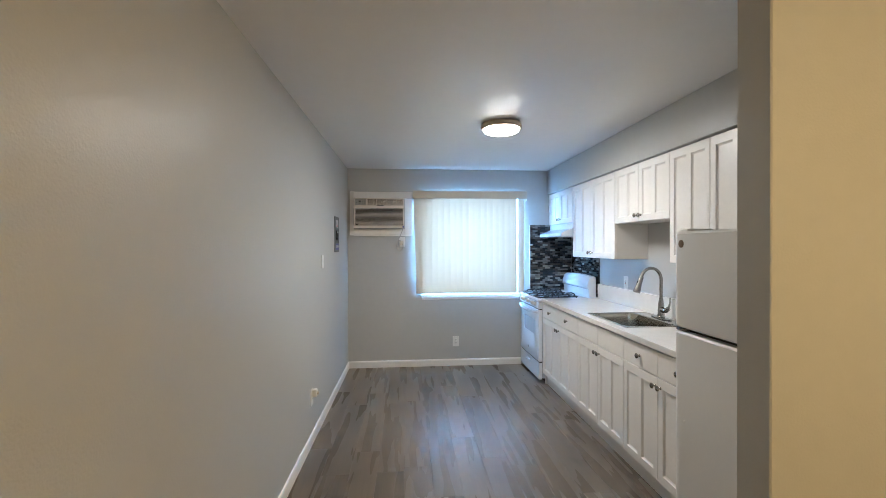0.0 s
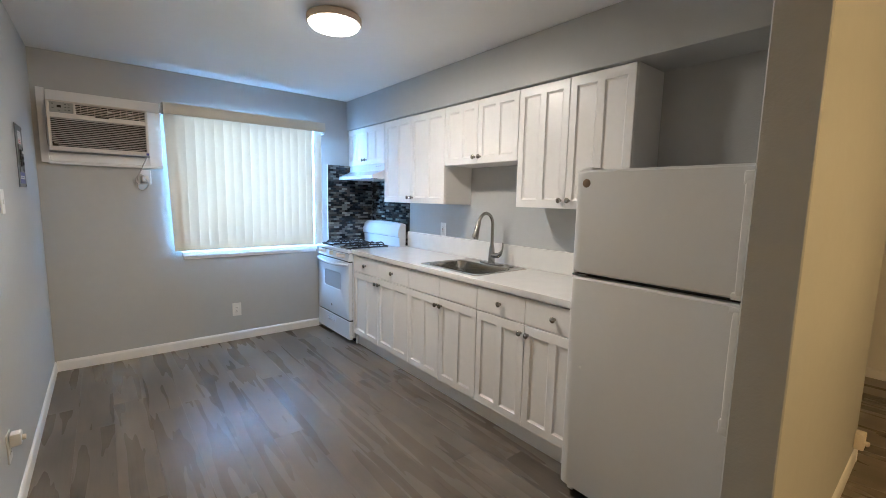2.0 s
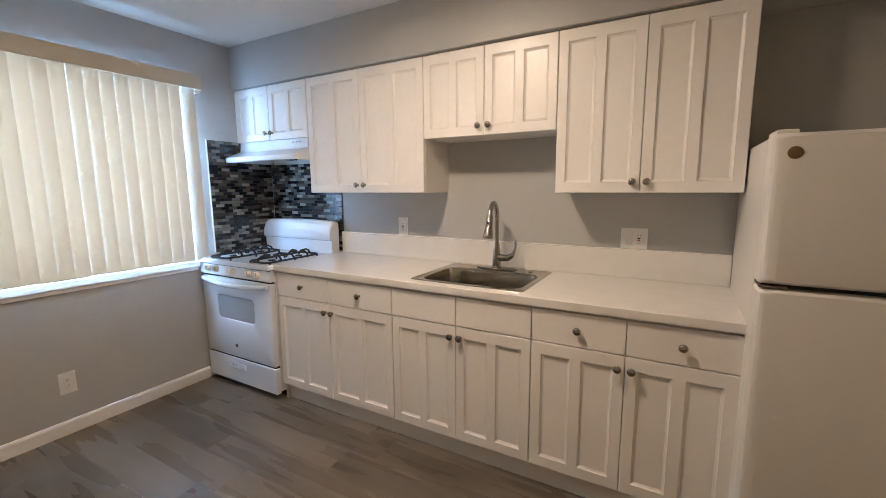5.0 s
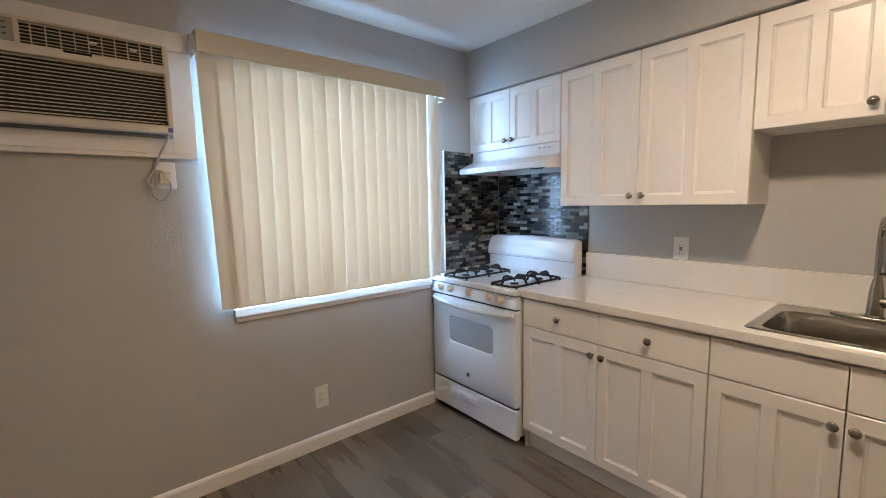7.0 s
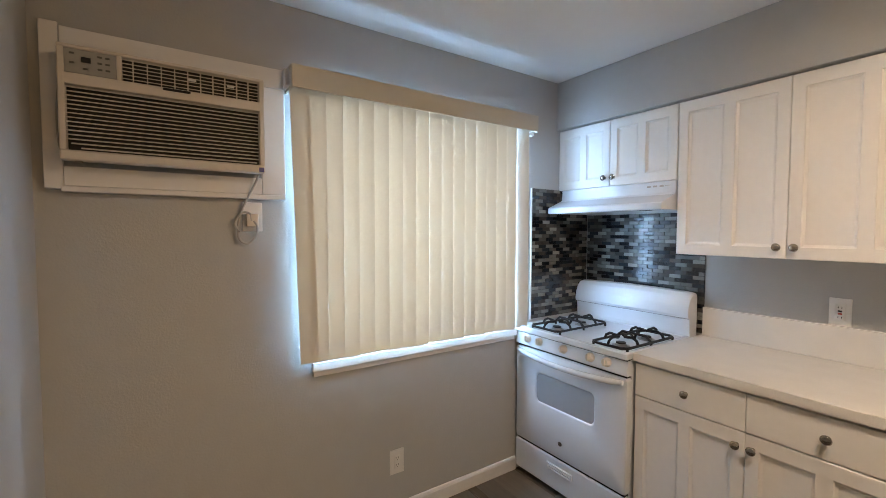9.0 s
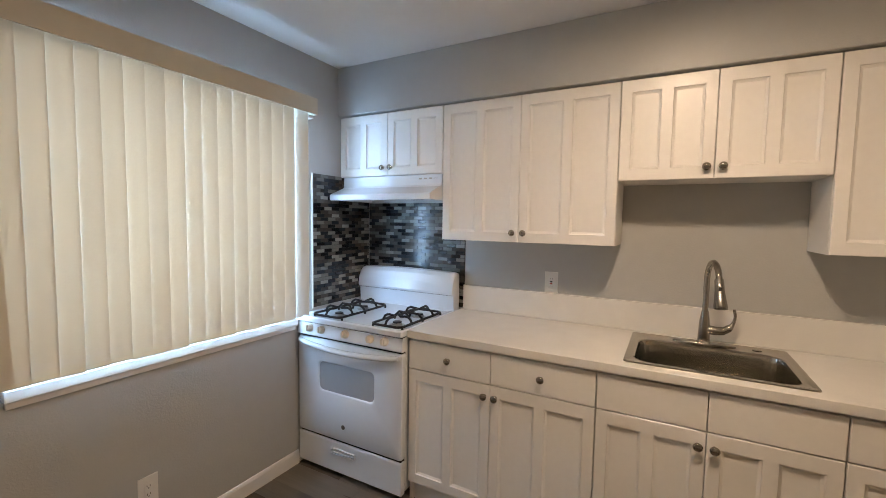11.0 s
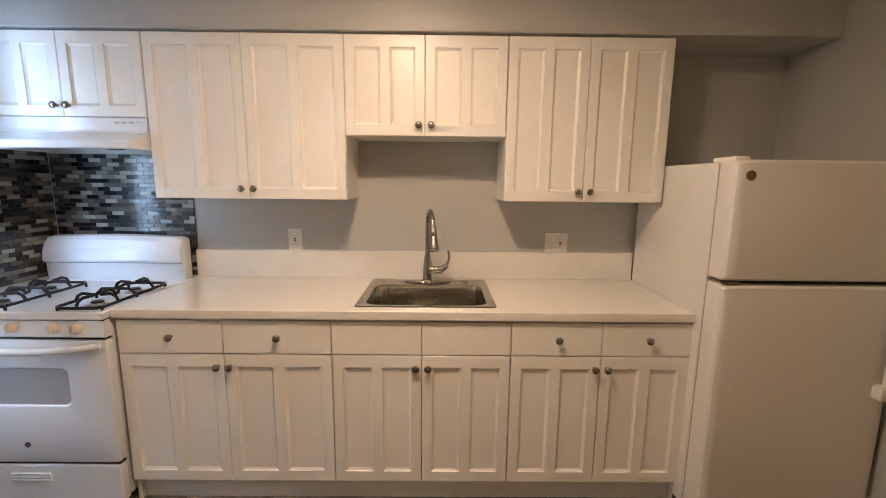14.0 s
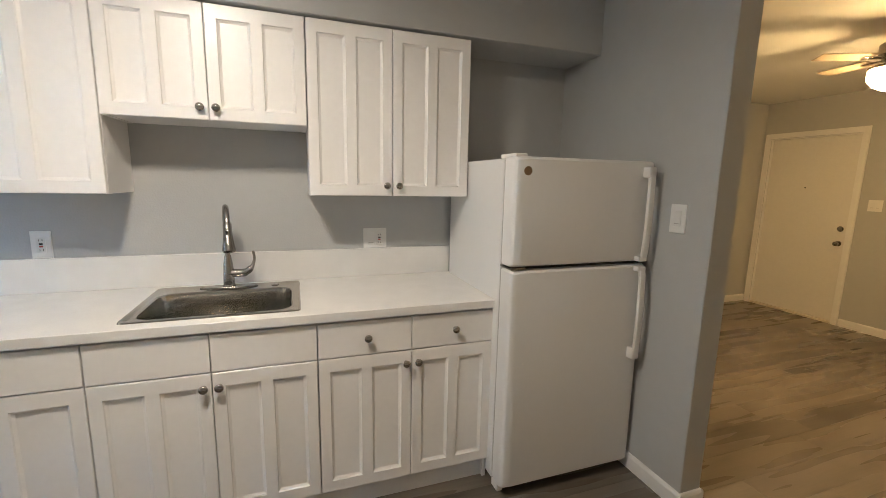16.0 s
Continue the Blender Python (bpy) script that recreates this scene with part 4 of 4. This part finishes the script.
def wall_jack():
    j = plate("wall_jack", (XL, 5.70, 0.345), (1, 0, 0), 0.075, 0.125, "white jack plate with a plugged-in adapter", "jack", [(0, 0.034, 0.060, "socket")])
    part("adapter", box(XL + 0.008, XL + 0.045, 5.675, 5.725, 0.350, 0.405, 0.008), PLASTIC, j, "white plug-in adapter")
    part("adapter_nub", lathe((XL + 0.044, 5.70, 0.375), (1, 0, 0), [(0, 0.012), (0.012, 0.012), (0.014, 0.004)], 12), BEIGE, j)


wall_jack()


def phone_jack():
    j = thing("phone_jack", (2.60, 3.515, 0.16), "cream surface-mounted jack box low on the partition wall", "jack")
    part("jack_body", box(2.565, 2.635, 3.480, 3.5215, 0.115, 0.205, 0.006), BEIGE, j)
    part("jack_port", lathe((2.60, 3.482, 0.15), (0, -1, 0), [(0, 0.014), (0.018, 0.013), (0.020, 0.004)], 12), IVORY, j)


phone_jack()


def breaker_panel():
    b = thing("breaker_panel", (XL, 6.862, 1.635), "grey steel electrical breaker panel set in the wall", "breaker panel")
    y0, y1, z0, z1, x = 6.732, 6.992, 1.452, 1.818, XL
    part("cover", box(x + 0.0005, x + 0.005, y0, y1, z0, z1, 0.0015), PANELGREY, b)
    part("frame", holed_frame(x + 0.005, x + 0.0095, 6.775, 6.938, 1.540, 1.700, 0.007), PANELGREY, b, smooth=False)
    part("recess", box(x + 0.0052, x + 0.0056, 6.782, 6.931, 1.547, 1.693), PANELDARK, b, "darker sunk panel", smooth=False)
    part("breaker_well", box(x + 0.0056, x + 0.0062, 6.790, 6.884, 1.572, 1.676), DARK, b, "black breaker opening", smooth=False)
    for k in range(3):
        br = part("breaker", box(x + 0.006, x + 0.014, 6.796, 6.878, 1.577 + k * 0.032, 1.606 + k * 0.032, 0.002), DARK, b, "black breaker")
        part("breaker_lever", box(x + 0.013, x + 0.020, 6.830, 6.852, 1.584 + k * 0.032, 1.600 + k * 0.032, 0.002), LABELW if k == 2 else IRON, br)
    part("door_slide", box(x + 0.0058, x + 0.008, 6.895, 6.926, 1.552, 1.640, 0.001), PANELDARK, b)
    lab = part("warning_label", box(x + 0.005, x + 0.0056, 6.812, 6.925, 1.708, 1.782), LABELW, b, "white warning label with red print", smooth=False)
    for k in range(6):
        part("print_bar", box(x + 0.0056, x + 0.0060, 6.818, 6.918 - 0.018 * (k % 2), 1.713 + k * 0.011, 1.719 + k * 0.011), LABELR if k < 2 else RUBBER, lab, smooth=False)
    lb = part("rating_label", box(x + 0.005, x + 0.0056, 6.785, 6.958, 1.474, 1.540), LABELB, b, "blue rating label", smooth=False)
    for k in range(3):
        for m in (0, 1):
            part("print_bar", box(x + 0.0056, x + 0.0060, 6.791 + k * 0.055, 6.838 + k * 0.055, 1.500 + m * 0.011, 1.508 + m * 0.011), LABELW, lb, smooth=False)
    for sy, sz in ((y0 + 0.012, z0 + 0.012), (y1 - 0.012, z0 + 0.012), (y0 + 0.012, z1 - 0.012), (y1 - 0.012, z1 - 0.012)):
        part("screw", lathe((x + 0.005, sy, sz), (1, 0, 0), [(0, 0.005), (0.0015, 0.005), (0.0025, 0.002)], 10), NICKEL, b)
    b.location.z -= 0.014


def holed_frame(x0, x1, y0, y1, z0, z1, w):
    bm = bmesh.new()
    loops = []
    for x, i in ((x0, 0), (x1, 0), (x1, w), (x0, w)):
        loops.append([bm.verts.new(p) for p in ((x, y0 + i, z0 + i), (x, y1 - i, z0 + i), (x, y1 - i, z1 - i), (x, y0 + i, z1 - i))])
    for a, c in zip(loops, loops[1:] + loops[:1]):
        for k in range(4):
            bm.faces.new((a[k], a[(k + 1) % 4], c[(k + 1) % 4], c[k]))
    return bm


breaker_panel()


# ---- living room ----
def front_door():
    d = thing("door_1", (2.67, -0.30, FZ), "plain white front door, closed, in a white casing", "door", kind="structure")
    leaf = part("leaf", box(2.235, 3.105, -0.335, -0.290, 0.012, 2.022, 0.002), DOORPAINT, d)
    jm = bmesh.new()
    box(2.2255, 2.234, -0.375, -0.262, FZ, 2.034, bm=jm)
    box(3.106, 3.1145, -0.375, -0.262, FZ, 2.034, bm=jm)
    box(2.234, 3.106, -0.375, -0.262, 2.024, 2.034, bm=jm)
    part("jamb", jm, TRIM, d, smooth=False)
    cs = bmesh.new()
    box(2.165, 2.225, -0.2595, -0.243, FZ, 2.035, 0.003, bm=cs)
    box(3.115, 3.175, -0.2595, -0.243, FZ, 2.035, 0.003, bm=cs)
    box(2.165, 3.175, -0.2595, -0.243, 2.0355, 2.095, 0.003, bm=cs)
    part("casing", cs, TRIM, d)
    part("threshold", box(2.234, 3.106, -0.36, -0.255, FZ, 0.011, 0.002), BEIGE, d)
    for z, r in ((0.870, 0.027), (1.030, 0.024)):
        part("door_knob" if z < 1 else "deadbolt", lathe((2.298, -0.29, z), (0, 1, 0), [(0, 0.030), (0.005, 0.030), (0.008, 0.012), (0.028 if z < 1 else 0.010, 0.013), (0.036 if z < 1 else 0.014, r), (0.054 if z < 1 else 0.018, r * 0.9), (0.060 if z < 1 else 0.020, 0.006)], 20), NICKEL, leaf, "brushed metal lock")
    part("peephole", lathe((2.694, -0.29, 1.463), (0, 1, 0), [(0, 0.008), (0.003, 0.008), (0.004, 0.002)], 12), DARK, leaf)
    for z in (0.25, 1.07, 1.83):
        part("hinge", box(3.100, 3.112, -0.292, -0.280, z - 0.045, z + 0.045, 0.002), TRIM, leaf)
    d.location.x += 0.125


front_door()


def hall_door():
    d = thing("door_2", (4.43, 2.5, FZ), "plain white interior door, closed", "door", kind="structure")
    part("leaf", box(4.430, 4.449, 2.09, 2.91, 0.010, 2.03, 0.002), DOORPAINT, d)
    cs = bmesh.new()
    box(4.428, 4.4495, 2.911, 2.972, FZ, 2.035, 0.003, bm=cs)
    box(4.428, 4.4495, 2.028, 2.089, FZ, 2.035, 0.003, bm=cs)
    box(4.428, 4.4495, 2.028, 2.972, 2.036, 2.096, 0.003, bm=cs)
    part("casing", cs, TRIM, d)


hall_door()


def ceiling_fan():
    cx, cy = 1.235, 1.745
    f = thing("ceiling_fan", (cx, cy, ZC), "ceiling fan with pale blades and a lit glass bowl", "ceiling fan")
    part("canopy", lathe((cx, cy, ZC), (0, 0, -1), [(0, 0.07), (0.02, 0.07), (0.05, 0.045), (0.06, 0.02)], 24), NICKEL, f)
    part("motor", lathe((cx, cy, ZC - 0.06), (0, 0, -1), [(0, 0.02), (0.03, 0.02), (0.04, 0.08), (0.06, 0.105), (0.12, 0.105), (0.15, 0.08), (0.17, 0.06), (0.20, 0.06)], 32), NICKEL, f, "nickel motor housing")
    for k in range(5):
        a = radians(62 + 72 * k)
        m = Matrix.Translation((cx, cy, 2.262)) @ Matrix.Rotation(a, 4, "Z") @ Matrix.Rotation(radians(6), 4, "X")
        bm = box(0.15, 0.46, -0.055, 0.055, -0.003, 0.003, 0.0025, 1)
        bm.transform(m)
        bl = part("blade", bm, BLADE, f)
        bm = box(0.08, 0.21, -0.018, 0.018, -0.012, -0.0035, 0.002, 1)
        bm.transform(m)
        part("blade_iron", bm, NICKEL, bl)
    # added pan that keeps the bowl's light off the ceiling
    part("upward_light_shield", lathe((cx, cy, 2.212), (0, 0, -1), [(0, 0.06), (0.004, 0.140), (0.022, 0.147), (0.024, 0.142)], 32), NICKEL, f, "nickel pan added to block the bowl's upward light")
    part("light_bowl", lathe((cx, cy, 2.187), (0, 0, -1), [(0, 0.136), (0.01, 0.139), (0.03, 0.14), (0.06, 0.135), (0.09, 0.11), (0.115, 0.07), (0.125, 0.02), (0.126, 0.004)], 32), FANGLOW, f, "glowing warm glass bowl")


ceiling_fan()


# ---- mosaic backsplash ----
def mosaic(name, label, axis, a0, a1, z0, z1):
    """Rows of small bricks in running bond on a dark bed; axis: the direction of the rows."""
    px, pz, g = 0.066, 0.0224, 0.0017
    if axis == "x":
        bed = box(a0, a1, YB - 0.004, YB - 0.0005, z0, z1)
        mid = (a0, YB, z0)
    else:
        bed = box(XR - 0.004, XR - 0.0005, a0, a1, z0, z1)
        mid = (XR, a0, z0)
    o = thing(name, mid, label, "backsplash", kind="structure")
    part("grout_bed", bed, GROUT, o, smooth=False)
    rng = random.Random(name)
    meshes = {}
    rows = int((z1 - z0) / pz)
    for r in range(rows):
        z = z1 - (r + 1) * pz
        s = a0 - px * (0.5 * (r % 2) + 0.04 * rng.random())
        end = a1 if axis == "x" or z > 1.08 else a0 + 0.09    # none behind the backguard
        while s < end - 0.004:
            e = s + px
            b0, b1 = max(s, a0), min(e, a1)
            s = e
            if b1 - b0 < 0.008:
                continue
            L = round(b1 - b0 - g, 3)
            H = pz - g
            if L not in meshes:
                bm = box(-L / 2, L / 2, -0.003, 0.003, -H / 2, H / 2, 0.0010, 1)
                me = bpy.data.meshes.new("tile")
                bm.to_mesh(me)
                bm.free()
                me.materials.append(TILE)
                meshes[L] = me
            t = new("tile", meshes[L])
            t.parent = o
            c = (b0 + b1) / 2
            p = Vector((c, YB - 0.0055, z + pz / 2)) if axis == "x" else Vector((XR - 0.0055, c, z + pz / 2))
            tilt = Euler((rng.gauss(0, 0.006), 0, rng.gauss(0, 0.006) + (0 if axis == "x" else math.pi / 2)))
            t.matrix_basis = Matrix.LocRotScale(p - Vector(mid), tilt, None)
    return o


mosaic("backsplash_1", "dark grey glass and stone mosaic on the window wall by the stove", "x", 1.386, 1.932, 0.93, 1.762)
part("edge_trim", box(1.379, 1.3855, YB - 0.010, YB - 0.0005, 0.925, 1.764), TRIM, bpy.data.objects["backsplash_1"], "white edge strip", smooth=False)
mosaic("backsplash_2", "dark grey glass and stone mosaic behind the stove", "y", 6.893, 7.670, 0.922, 1.60)


# ---- floor planks ----
def floor_planks():
    wide, long_, g = 0.1815, 1.22, 0.0002
    rng = random.Random(21)
    meshes = {}
    x = 0.1635 - wide * 6
    while x < 4.45:
        xa, xb = max(x, XL), min(x + wide, 4.45)
        x += wide
        if xb - xa < 0.02:
            continue
        y = -0.26 - rng.uniform(0.05, 1.15)
        if abs(xa - 0.1635) < 0.01:
            y = 5.70 - 5 * long_
        while y < YB:
            ya, yb = max(y, -0.26), min(y + long_, YB)
            y += long_
            if xa >= XR and ya < 5.0 < yb:
                yb = 5.0
            if yb - ya < 0.03 or (xa >= XR and ya >= 5.0):
                continue
            key = (round(xb - xa, 4), round(yb - ya, 4))
            if key not in meshes:
                w, h = key
                bm = box(-w / 2 + g, w / 2 - g, -h / 2 + g, h / 2 - g, -0.0079, 0.0, 0.0005, 1)
                me = bpy.data.meshes.new("plank")
                bm.to_mesh(me)
                bm.free()
                me.materials.append(PLANK)
                meshes[key] = me
            p = new("plank", meshes[key])
            p.parent = floor
            p.location = ((xa + xb) / 2, (ya + yb) / 2, FZ - rng.uniform(0, 0.0003))


floor_planks()
